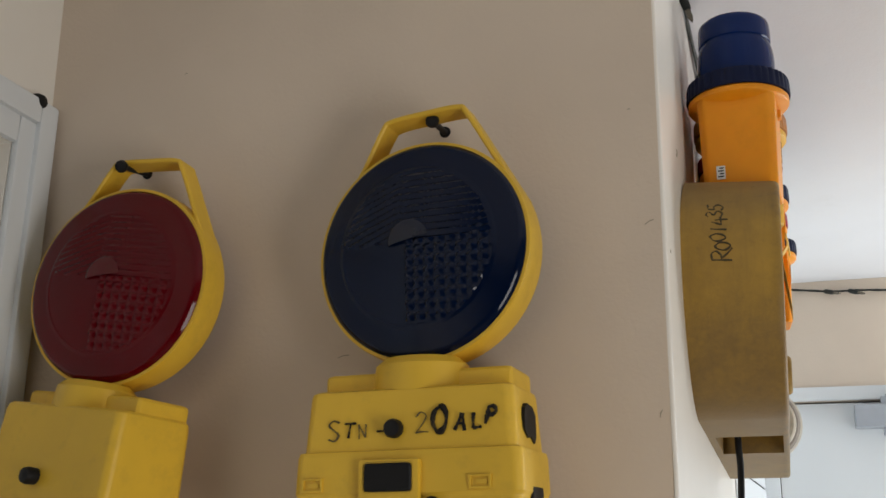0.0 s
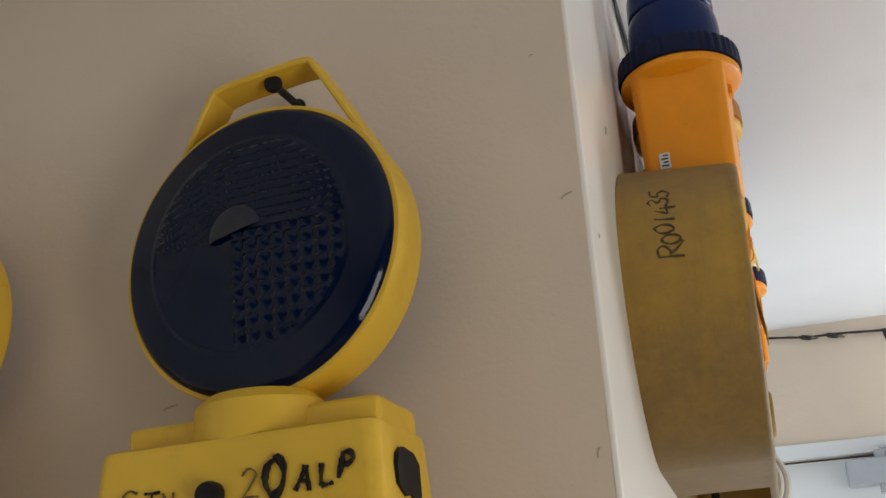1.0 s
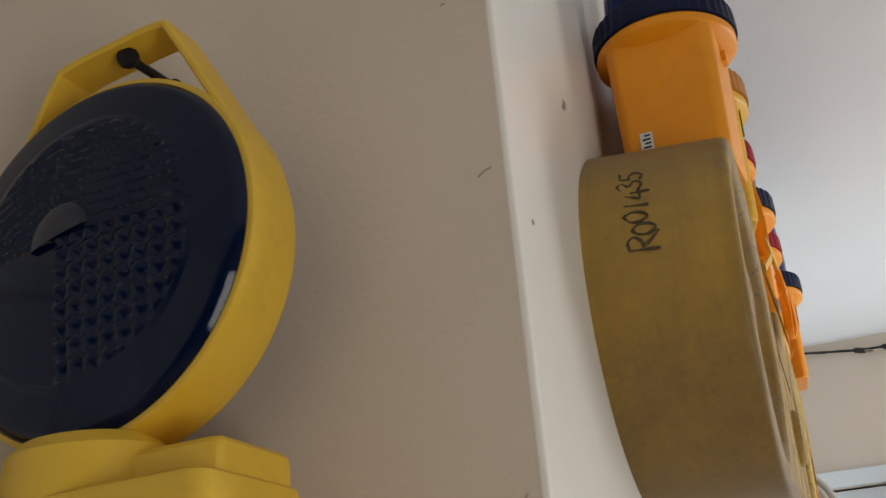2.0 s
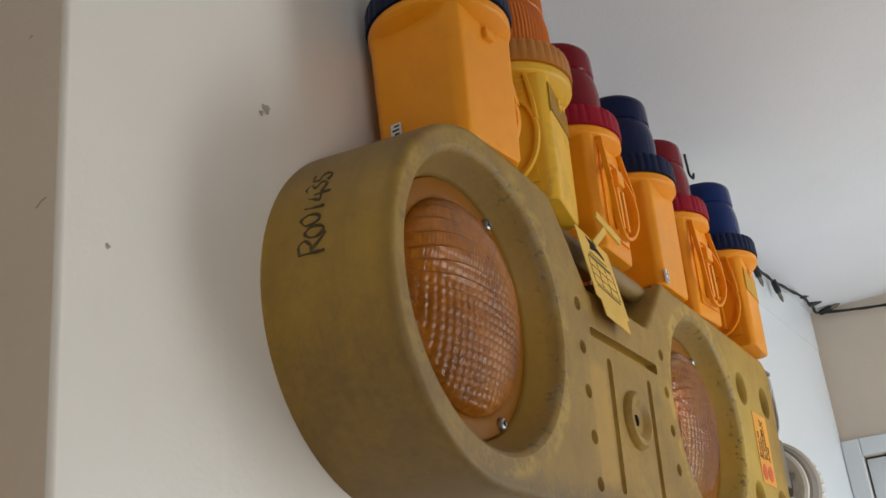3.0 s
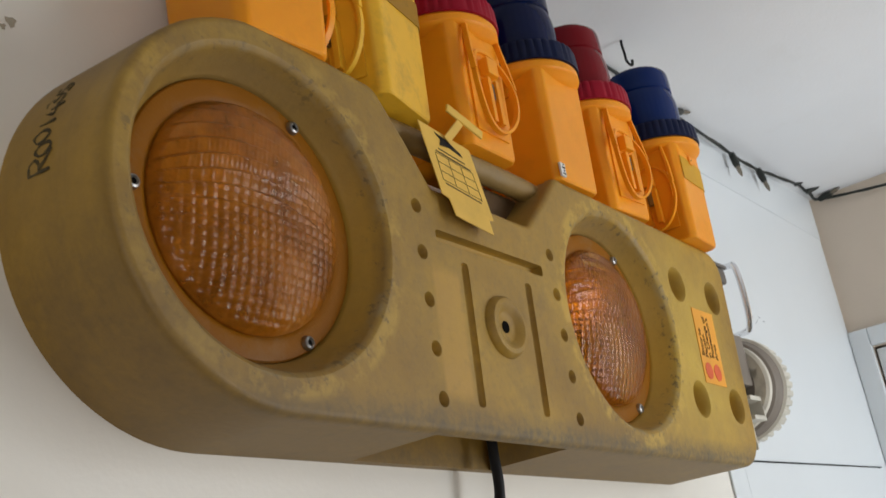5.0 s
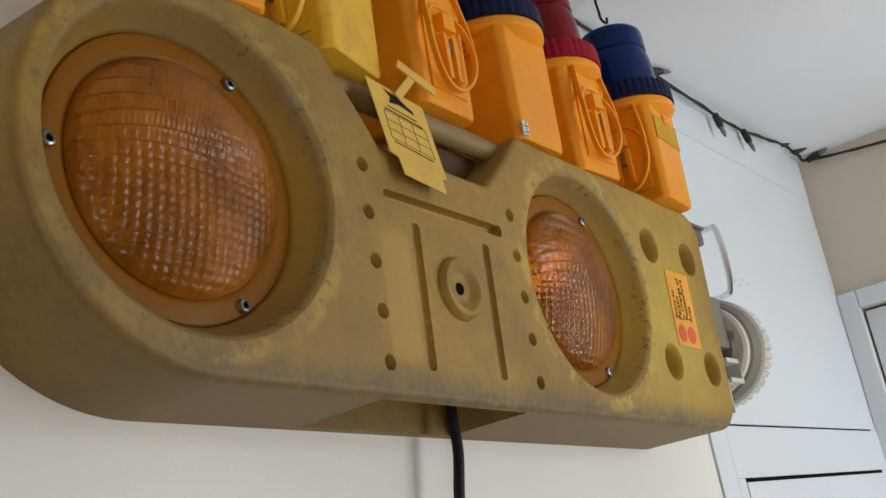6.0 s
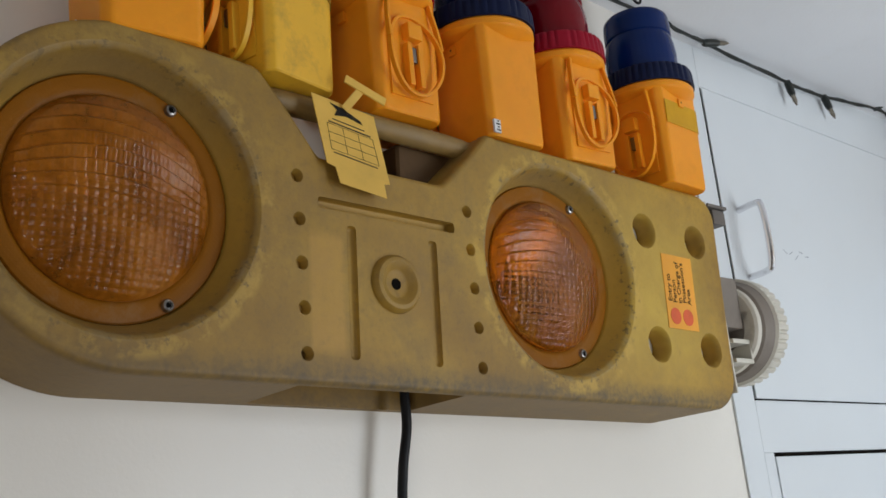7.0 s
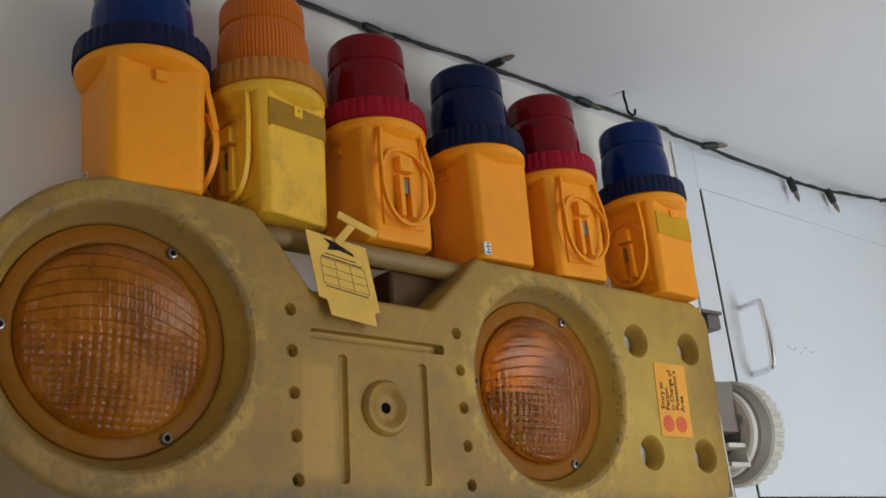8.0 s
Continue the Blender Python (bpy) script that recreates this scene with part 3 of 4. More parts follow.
# ---- door in the left wall ----
d2 = thing("door_2", ALCOVE @ pose(LEFT, 0, 0), "white moulded frame round a closed white door", "door", kind="structure")
part("door_leaf", box(-0.08, -0.045, 0.01, 0.757, 0.005, 2.045, 0.002), GLOSS, d2)
for k, (w, t) in enumerate(((0.0, 0.014), (0.024, 0.009))):
    o = 0.804 - w
    inn = 0.779 if k == 0 else 0.757
    tz = 2.097 - w
    inz = 2.072 if k == 0 else 2.045
    part("architrave", join(box(0.0005, t, inn, o, 0, tz, 0.003), box(0.0005, t, -0.045 + w, inn, inz, tz, 0.003)), GLOSS, d2)
part("keeper", moved(lathe([(0.0, 0), (0.007, 0.0), (0.0085, 0.003), (0.0085, 0.009), (0.006, 0.014), (0.0, 0.015)], 20), Matrix.Translation((0.0005, 0.778, 2.095)) @ pose(0, 0, 0, 0, 90, 0)), BLACK, d2, "small black rubber door buffer")

# ---- built-in cupboard at the far end of the long wall ----
MC = Matrix.Translation((*onb(0, 1.057), 0)) @ pose(0, 0, 0, 0, 0, math.degrees(math.atan2(onb(0, 1.057)[0] - FAR[0], YC - onb(0, 1.057)[1])))
CW, CL = 0.0035, 0.546             # front of the frame, length up to the end wall


def tapered(bm):
    """The cupboard follows the ceiling down towards the end wall."""
    for v in bm.verts:
        v.co.z = 1.69 + (v.co.z - 1.69) * (1.0 - 0.14 * max(0.0, v.co.y - 0.043))
    return bm


cup = thing("cupboard", MC, "white painted built-in cupboard with a flush door", "cupboard")
D0, D1, DZ0, DZ1 = 0.043, CL - 0.03, 1.813, 2.2235
part("face_frame", tapered(join(box(0.0005, CW, 0.0, D0 - 0.003, 0.0, CEIL - 0.001, 0.0015), box(0.0005, CW, D0 - 0.003, CL - 0.001, DZ1 + 0.002, CEIL - 0.001, 0.0015),
                        box(0.0005, CW, D0 - 0.003, CL - 0.001, 1.748, DZ0 - 0.003, 0.0015), box(0.0005, 0.0019, D0 - 0.003, CL - 0.001, 0.0, CEIL - 0.002))), GLOSS, cup)
dr = part("cupboard_door", tapered(box(0.0025, CW + 0.0012, D0, D1, DZ0, DZ1, 0.0015)), GLOSS, cup)
part("cupboard_door", tapered(box(0.0025, CW + 0.0008, D0 + 0.018, D1, 0.1, 1.743, 0.0015)), GLOSS, cup)
part("face_frame", box(0.0005, CW, D0 - 0.003, D0 + 0.0165, 0.0, 1.7475, 0.0012), GLOSS, cup)
# thin dark strips paint in the shade of the door gaps
part("gap_shadow_strip", tapered(join(box(0.0021, 0.0024, D0 - 0.003, D0, DZ0 - 0.003, DZ1), box(0.0021, 0.0024, D0, D1, DZ0 - 0.0018, DZ0), box(0.0021, 0.0024, D0 + 0.017, D1, 1.743, 1.748))), HOLE_SHADE, cup, "dark strip painted for the shade in the door gaps")
HU = 0.066
hp = smooth_path([(CW, HU + 0.008, 2.056), (CW + 0.03, HU + 0.002, 2.056), (CW + 0.041, HU, 2.05), (CW + 0.0435, HU, 2.01), (CW + 0.041, HU, 1.974), (CW + 0.03, HU + 0.002, 1.967), (CW, HU + 0.008, 1.967)], 6)
part("handle", tube(hp, 0.0042, 10), CHROME, dr, "chrome D handle")
part("scuff", join(*[band([(CW + 0.0013, 0.158 + 0.012 * i, 2.012 - 0.006 * (i % 3)), (CW + 0.0013, 0.166 + 0.012 * i, 2.006 + 0.004 * (i % 2))], 0.0012, 0.0003, (0, 0, 1)) for i in range(5)]), SILVER, dr, "faint grey scribbled scratch")


# ---- twin lamp ----
TW = MB @ pose(0.0924, 0.4757, 1.876, -1.43, 1.7, 0)
twin = thing("twin_lamp", TW, "grimy mustard twin amber warning lamp mounted on the wall", "warning lamp")
C1, C2 = (-0.218, 0.0415), (0.2015, 0.038)
outline = arc(-0.212, 0.0395, 0.12, 92, 270, 44) + [(-0.1, -0.0805), (0.1, -0.081), (0.3, -0.081)] + arc(0.4175, -0.043, 0.038, -90, 0, 8) + arc(0.4255, 0.121, 0.03, 0, 90, 8) \
    + [(0.3, 0.151), (0.2, 0.151), (0.128, 0.151)] + arc(0.118, 0.141, 0.011, 90, 138, 4) + [(0.09, 0.126)] + arc(0.054, 0.102, 0.008, -40, -90, 4)[:] + [(0.0, 0.094), (-0.058, 0.094)] \
    + arc(-0.062, 0.102, 0.008, -90, -140, 4) + [(-0.088, 0.121)] + arc(-0.126, 0.139, 0.016, 40, 92, 5) + [(-0.16, 0.157), (-0.19, 0.159)]
shell = slab(outline, [(0.0055, 0.0), (0.0032, -0.0005), (0.0014, -0.0019), (0.0004, -0.004), (0.0, -0.0075), (-0.0018, -0.05), (-0.0036, -0.0915)])
TOX = Matrix(((0, 0, 1), (0, 1, 0), (-1, 0, 0))).to_4x4()          # a lathe's z becomes x


def at_face(bm, u, v, w=0.0):
    return moved(bm, Matrix.Translation((w, u, v)) @ TOX)


cutters = []
for cu, cv in (C1, C2):
    cutters.append(at_face(lathe([(0.0, -0.072), (0.0685, -0.072), (0.0685, -0.032), (0.0868, -0.032), (0.0872, -0.0245), (0.0885, -0.022), (0.0915, -0.0165), (0.0945, -0.009), (0.0965, -0.004), (0.098, -0.0018), (0.1005, -0.0003), (0.1025, 0.0008), (0.1025, 0.01), (0.0, 0.01)], 72), cu, cv))
for i in range(5):
    for u in (-0.0868 + 0.0015 * i, 0.0835 + 0.0017 * i):
        cutters.append(at_face(lathe([(0.0, -0.007), (0.003, -0.007), (0.0044, -0.002), (0.006, 0.001), (0.006, 0.006), (0.0, 0.006)], 16), u, 0.0742 - 0.0332 * i))
for u, v in ((0.327, 0.0945), (0.4125, 0.0945), (0.332, -0.0205), (0.4178, -0.0205)):
    cutters.append(at_face(lathe([(0.0, -0.12), (0.0135, -0.12), (0.0145, -0.01), (0.016, -0.003), (0.019, 0.001), (0.019, 0.006), (0.0, 0.006)], 28), u, v))
cutters.append(box(-0.009, 0.01, -0.0686, 0.0681, 0.0525, 0.0615, 0.003))
for u in (-0.0385, 0.0428):
    cutters.append(box(-0.0042, 0.01, u - 0.0045, u + 0.0045, -0.0605, 0.0425, 0.004, 3))
cutters.append(box(-0.12, -0.009, -0.25, 0.5, 0.1478, 0.2))
cutters.append(box(-0.079, -0.007, -0.085, 0.075, -0.12, -0.045))
# pale discs added for the lit wall that shows through the holes
for u, v in ((0.327, 0.0945), (0.4125, 0.0945), (0.332, -0.0205), (0.4178, -0.0205)):
    part("backing_disc", at_face(lathe([(0.0, 0), (0.0134, 0), (0.0134, 0.001), (0.0, 0.0014)], 24), u, v, -0.021), OFFWHITE, twin, "pale disc standing in for the lit wall behind the hole")
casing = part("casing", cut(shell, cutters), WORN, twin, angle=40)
boss = lathe([(0.0, -0.003), (0.0235, -0.003), (0.0235, 0.0), (0.0228, 0.003), (0.0205, 0.0056), (0.0175, 0.006), (0.0148, 0.0046), (0.0122, 0.0018), (0.0098, 0.0007), (0.0075, 0.0009), (0.0062, 0.0005), (0.0, 0.0005)], 36)
part("boss", at_face(boss, 0.0025, 0.0015), WORN, twin, "round moulded boss with a hole")
# black disc in place of the shaded hole
part("boss_hole_disc", at_face(lathe([(0.0, 0), (0.0046, 0), (0.0046, 0.0003), (0.0, 0.0003)], 20), 0.0025, 0.0015, 0.0006), HOLE_SHADE, twin)
part("carry_bar", tube(smooth_path([(-0.022, -0.135, 0.132), (-0.022, -0.1, 0.1405), (-0.022, 0.0, 0.1415), (-0.022, 0.1, 0.1405), (-0.022, 0.13, 0.132)], 8), 0.0095, 16), WORN, twin)
# block coloured dark for the shade and dirt inside the slot
part("inner_cheek", box(-0.084, -0.031, 0.036, 0.104, 0.0945, 0.137, 0.006, 3), SHADED_BROWN, twin, "inner face of the grip slot, dark brown for its shade and grime")
part("slot_cable", tube(smooth_path([(-0.07, -0.02, 0.1), (-0.06, 0.02, 0.112), (-0.066, 0.055, 0.119), (-0.075, 0.075, 0.12)], 6), 0.002, 8), BLACK, twin)
# round bezels with three screws and a prismatic dome each
NR, NS = 130, 340


def dome_height(x, z):
    """Outer face: arched louvres above, rows of small pillows below and round the bulb."""
    r = math.hypot(x, z) / 0.0715
    base = 0.021 * math.sqrt(max(0.0, 1.0 - min(1.0, r) ** 2 * 0.97)) - 0.0032
    edge = max(0.0, min(1.0, (1 - r) * 18))
    up = max(0.0, min(1.0, (z + 0.012) / 0.03))           # louvres fade in over the upper half
    ph = ((z + 0.10 * x + 4.0 * x * x * (0.4 + 0.6 * up)) / 0.0102 + 0.3) % 1.0
    louvre = 0.0033 * (ph if ph < 0.84 else (1 - ph) * 5.25)
    pillow = 0.0008 * (abs(math.cos(math.pi * x / 0.0066)) + abs(math.cos(math.pi * z / 0.0056)))
    fine = 0.00022 * abs(math.cos(math.pi * x / 0.0033)) if up > 0.5 else 0.0
    return base + edge * (louvre * (0.12 + 0.88 * up) + pillow * (1 - 0.85 * up) + fine)


loops = []
for i in range(NR, -1, -1):
    r = 0.0715 * i / NR if i else 0.0001
    loops.append([(dome_height(r * math.cos(a), r * math.sin(a)), r * math.cos(a), r * math.sin(a)) for a in (2 * math.pi * k / NS for k in range(NS))])
for r in (0.0715, 0.068, 0.06, 0.05, 0.038, 0.024, 0.01, 0.0001):       # smooth inner face
    d = 0.018 * math.sqrt(1.0 - (r / 0.0716) ** 2) - 0.0048
    loops.insert(0, [(d, r * math.cos(a), r * math.sin(a)) for a in (2 * math.pi * k / NS for k in range(NS))])
lens_mesh_src = rings(loops)
lens_first = None
for cu, cv in (C1, C2):
    bz = part("bezel", at_face(lathe([(0.067, -0.0285), (0.0866, -0.0285), (0.0866, -0.0255), (0.0855, -0.0242), (0.082, -0.0236), (0.076, -0.0237), (0.0735, -0.0243), (0.0712, -0.0256), (0.0695, -0.027), (0.067, -0.0275), (0.067, -0.0285)], 72, cap=False), cu, cv), BEZEL, twin, "dusty orange bezel ring")
    if lens_first is None:
        lens_first = part("prism_lens", lens_mesh_src, DULL_LENS, bz, "ribbed prismatic amber lens dome", 25)
        lens_ob = lens_first
    else:
        lens_ob = new("prism_lens", lens_first.data.copy())
        lens_ob.data.materials[0] = GLINTING_LENS
        lens_ob.parent = bz
        tagged(lens_ob, "ribbed prismatic amber lens dome")
    lens_ob.location = (-0.024, cu, cv)
    bowl = [(0.0672, -0.0282), (0.0672, -0.0272), (0.066, -0.0272)] + [(q, -0.066 + 0.0385 * (q / 0.066) ** 2) for q in (0.06, 0.053, 0.045, 0.036, 0.026, 0.016, 0.008)] + [(0.008, -0.0685), (0.03, -0.0655), (0.05, -0.0545)]
    part("reflector", at_face(lathe(bowl, 56, cap=False), cu, cv), REFLECTOR, bz, "silvered reflector bowl behind the lens")
    bulb = part("bulb_holder", at_face(lathe([(0.0, -0.0685), (0.0078, -0.0685), (0.0078, -0.055), (0.0065, -0.053), (0.0, -0.053)], 20), cu, cv), DUSTY, bz)
    part("bulb_glass", at_face(lathe([(0.0, -0.053), (0.004, -0.053), (0.0065, -0.046), (0.006, -0.04), (0.003, -0.0365), (0.0, -0.036)], 20), cu, cv), BULB, bulb)
    part("ballast_block", at_face(box(-0.012, 0.012, -0.017, 0.017, -0.0535, -0.045, 0.002), cu + 0.016, cv - 0.012), GREY, bz, "dark block inside the lamp")
    for k in range(3):
        a = radians(180 - 120 * k)
        su, sv = cu + 0.0815 * math.cos(a), cv + 0.0815 * math.sin(a)
        sc = part("screw", at_face(lathe([(0.0, 0), (0.0046, 0), (0.0046, 0.001), (0.0038, 0.003), (0.0026, 0.0036), (0.002, 0.0022), (0.0, 0.0022)], 16), su, sv, -0.0238), SCREW, bz)
        # black disc deepens the shade inside the screw head
        part("socket", at_face(lathe([(0.0, 0), (0.002, 0), (0.002, 0.0003), (0.0, 0.0003)], 6), su, sv, -0.0215), HOLE_SHADE, sc, "black hexagon disc for the shade in the socket")
# warning sticker
st = part("sticker", box(0.0002, 0.0007, 0.3495, 0.3995, -0.0025, 0.0745), STICKER, twin, "orange warning sticker with two red dots")
for i, line in enumerate(("Entry to", "Person", "in Charge of", "Possession's", "Area")):
    ln = {"Entry to": 0.03, "Person": 0.024, "in Charge of": 0.043, "Possession's": 0.044, "Area": 0.016}[line]
    part("text", lettering(line, 0.0086, facing_x(0.357 + 0.0078 * i, 0.0245 + ln / 2, 0.0009, 90), 0.0001, 0.00005), INK, st)
for u in (0.3625, 0.383):
    part("red_dot", at_face(lathe([(0.0, 0), (0.0085, 0), (0.0085, 0.0003), (0.0, 0.0003)], 24), u, 0.0105, 0.0008), RED_INK, st)
# handwritten number on the rounded end
for ch, k in zip("R001435", range(7)):
    tilt = 6.0 + k * 4.5
    a = radians(180 - tilt)
    rot = Matrix.Translation((-0.053 + 0.002 * math.sin(k * 2.1) - 0.001 * k, -0.212 + 0.1221 * math.cos(a), 0.0395 + 0.1221 * math.sin(a))) @ pose(0, 0, 0, -tilt, 0, 0) @ Matrix(((0, -1, 0), (0, 0, -1), (1, 0, 0))).to_4x4()
    part("handwriting", scrawl(ch, 0.0185 if ch == "R" else 0.0146, 0.00095, rot @ pose(0, 0, 0, 0, 0, 5 * math.sin(k * 1.7)), k), PEN, casing)


# ---- torch lamps ----
def torch(m, shell_mat, ring_mat, lens_mat, label, facing, ribbed=False, tape=None):
    """A battery lamp: eight-sided case, flange, knurled ring, stepped lens, strap loop on one side."""
    t = thing("torch_lamp", m @ pose(0, 0, 0, 0, 0, facing), label, "warning lamp", "row of battery lamps")
    def octo(k, z):
        """Square section with flattened corners."""
        h, r = 0.0385 * k, 0.0085 + 0.02 * z
        return [(x, y, z) for cx, cy, a in ((h - r, -h + r, -90), (h - r, h - r, 0), (-h + r, h - r, 90), (-h + r, -h + r, 180)) for k in (0, 14, 28, 62, 76, 90) for x, y in arc(cx, cy, r, a + k, a + k, 1)[:1]]
    part("case", rings([octo(0.88, 0.0), octo(0.91, 0.0012), octo(0.925, 0.004), octo(0.995, 0.105), octo(0.995, 0.11)]), shell_mat, t)
    part("flange", lathe([(0.036, 0.099), (0.041, 0.1015), (0.0485, 0.105), (0.0505, 0.1075), (0.0505, 0.113), (0.049, 0.115), (0.036, 0.115)], 56), shell_mat, t)
    kn = lambda a, r, z: r - (0.0011 if (int(a / (2 * math.pi) * 168) % 4 == 0 and 0.117 < z < 0.135 and r > 0.045) else 0)
    part("lock_ring", lathe([(0.036, 0.115), (0.0518, 0.115), (0.0523, 0.1175), (0.0518, 0.131), (0.0507, 0.1345), (0.046, 0.136), (0.0385, 0.1362), (0.036, 0.1362)], 168, kn), ring_mat, t)
    rib = (lambda a, r, z: r + 0.0003 * math.cos(a * 72) * (1 if 0.138 < z < 0.205 else 0)) if ribbed else (lambda a, r, z: r + 0.00005 * math.cos(a * 40) * (1 if 0.14 < z < 0.179 else 0))
    part("lens", lathe([(0.02, 0.136), (0.0375, 0.136), (0.0381, 0.14), (0.0388, 0.147), (0.0392, 0.155), (0.0391, 0.163), (0.0385, 0.17), (0.0376, 0.1755), (0.0365, 0.1795), (0.0356, 0.1814), (0.0356, 0.1824), (0.0368, 0.1834), (0.037, 0.187), (0.0369, 0.195), (0.0366, 0.203), (0.0358, 0.2068), (0.0332, 0.2096), (0.02, 0.2115), (0.0, 0.212)], 288 if ribbed else 160, rib), lens_mat, t)
    # side plate with the strap loop, switch block and slot
    loop = []
    for i in range(40):
        a = 2 * math.pi * i / 40
        y, z = 0.0285 * math.sin(a), 0.051 + 0.0365 * math.cos(a)
        loop.append((0.0488 - 4.0 * (z - 0.045) ** 2, y, z))
    part("strap_loop", band([(x - 0.002, y, z) for x, y, z in loop + loop[:1]], 0.0048, 0.0027, (1, 0, 0)), shell_mat, t)
    for s in (-1, 1):
        part("strap_arm", band(smooth_path([(0.0415, s * 0.0235, 0.104), (0.0425, s * 0.025, 0.094), (0.0445, s * 0.0275, 0.078), (0.0466, s * 0.0288, 0.06)], 5), 0.005, 0.0026, (1, 0, 0)), shell_mat, t)
    part("side_plate", rings([[(x + 0.026 * (z - 0.06), y, z) for y, z in ((-0.0215, 0.102), (0.0215, 0.102), (0.0235, 0.088), (0.0235, 0.06), (0.0225, 0.014), (-0.0225, 0.014), (-0.0235, 0.06), (-0.0235, 0.088))] for x in (0.034, 0.0388)]), shell_mat, t)
    part("switch_block", box(0.038, 0.0475, -0.008, 0.008, 0.064, 0.079, 0.0018), shell_mat, t)
    for s in (-1, 1):
        part("slot_rail", box(0.037, 0.0455, s * 0.0058 - 0.0026, s * 0.0058 + 0.0026, 0.022, 0.061, 0.001), shell_mat, t)
    part("switch_slider", box(0.038, 0.0435, -0.003, 0.003, 0.044, 0.058, 0.0008), STEEL, t, "dark metal switch slider")
    for s in (-1, 1):
        tab = part("tab", box(-0.0048, 0.0048, s * 0.0385 - 0.003, s * 0.0385 + 0.0018, 0.0885, 0.098, 0.0012), shell_mat, t)
        # brown dot stands for the shade in the pin hole
        part("pin_hole_dot", moved(lathe([(0.0, 0), (0.0011, 0), (0.0011, 0.0004), (0.0, 0.0004)], 10), Matrix.Translation((0, s * 0.0404, 0.094)) @ pose(0, 0, 0, 90, 0, 0)), SHADED_BROWN, tab)
    if tape:
        lo, hi = (0.077, 0.098) if ribbed else (0.066, 0.092)
        grow = lambda z: 0.925 + 0.07 * (z - 0.004) / 0.101 + 0.022
        torn = random.Random(9)
        ta = rings([[(x, y, z + torn.uniform(-0.005, 0.003) * ribbed) for x, y, z in octo(grow(lo), lo)], octo(grow(hi), hi)], cap=False)
        bmesh.ops.delete(ta, geom=[f for f in ta.faces if f.calc_center_median().x > 0.03], context="FACES")
        bmesh.ops.solidify(ta, geom=ta.faces[:], thickness=0.0005)
        part("tape", ta, tape, t, "strip of old brown tape")
    return t


lamps = [   # out of the wall, along it, height of the base, width and height to the pattern
    (0.0625, 0.282, 2.036, (1.05, 0.968), ORANGE, BLUE_COLLAR, BLUE_LENS, "orange battery lamp with a blue lens and ring", 86, False, None),
    (0.06, 0.396, 2.031, (1.03, 1.03), OLD_YELLOW, AMBER_COLLAR, AMBER_LENS, "scuffed yellow battery lamp with a ribbed amber lens", -78, True, TAPE),
    (0.0542, 0.514, 2.0285, (1.02, 1.02), ORANGE, RED_COLLAR, RED_LENS, "orange battery lamp with a crimson lens, strap facing out", 2, False, None),
    (0.062, 0.6355, 2.0255, (1.02, 1.02), ORANGE, BLUE_COLLAR, NAVY_LENS, "orange battery lamp with a navy lens and a small label", 180, False, None),
    (0.0605, 0.743, 2.023, (1.005, 1.005), ORANGE, RED_COLLAR, RED_LENS, "orange battery lamp with a crimson lens beside a blue one", -3, False, None),
    (0.0735, 0.878, 2.0175, (1.0, 1.0), ORANGE, BLUE_COLLAR, BLUE_LENS, "orange battery lamp with a blue lens and brown tape", -86, False, PALE_TAPE),
]
for w, u, z, size, a, b, c, lab, f, rib, tp in lamps:
    t = torch(MB @ pose(w, u, z) @ Matrix.Diagonal((size[0], size[0], size[1], 1)), a, b, c, lab, f, rib, tp)
    if f == 86:
        part("label", box(-0.0372, -0.0362, 0.0135, 0.022, 0.012, 0.027, 0.0002), WHITE_LABEL, t, "small white printed label")
        part("printed_bar", join(*[box(-0.0374, -0.0372, 0.0148, 0.0205 - 0.0015 * (k % 2), 0.0142 + 0.0032 * k, 0.0156 + 0.0032 * k) for k in range(4)]), INK, t)
    if "small label" in lab:
        part("label", moved(box(-0.0345, -0.0265, -0.0364, -0.0345, 0.002, 0.014), pose(0, 0, 0, 0, 0, -88)), WHITE_LABEL, t, "small white printed label")
        part("printed_bar", moved(join(*[box(-0.0325 + 0.0018 * (k % 2), -0.0275 - 0.0012 * (k % 2), -0.0367, -0.0364, 0.0035 + 0.0028 * k, 0.0048 + 0.0028 * k) for k in range(4)]), pose(0, 0, 0, 0, 0, -88)), INK, t)

# ---- card tag tied to the bar ----
tg = thing("card_tag", TW @ pose(0.004, 0, 0), "dog-eared yellow card inspection tag with a plastic tie", "tag")
sl = -0.15
pts = [(u + 0.006, v + 0.003) for u, v in ((-0.077, 0.1425), (-0.0702, 0.0835), (-0.0625, 0.0815), (-0.06, 0.0685), (-0.0163, 0.0635), (-0.017, 0.0755), (-0.0112, 0.0765), (-0.0178, 0.1355))]
card = part("card", rings([[(x + sl * (z - 0.095), y, z) for y, z in pts] for x in (0.0012, 0.0019)]), TAG, tg)


def card_bar(u0, v0, u1, v1, th):
    return band([(0.0021 + sl * (v0 - 0.092), u0 + 0.006, v0 + 0.003), (0.0021 + sl * (v1 - 0.092), u1 + 0.006, v1 + 0.003)], th, 0.0003, (0, -(v1 - v0), (u1 - u0)))


part("printed_grid", join(*[card_bar(-0.0655 + 0.0005 * k, 0.119 - 0.0075 * k, -0.0225 + 0.001 * k, 0.1135 - 0.0075 * k, 0.0002) for k in range(4)],
                         *[card_bar(-0.0655 + 0.0143 * k, 0.119 - 0.0018 * k, -0.0642 + 0.0148 * k, 0.0962 - 0.0018 * k, 0.0002) for k in range(4)]), PEN, card, "printed grey grid")
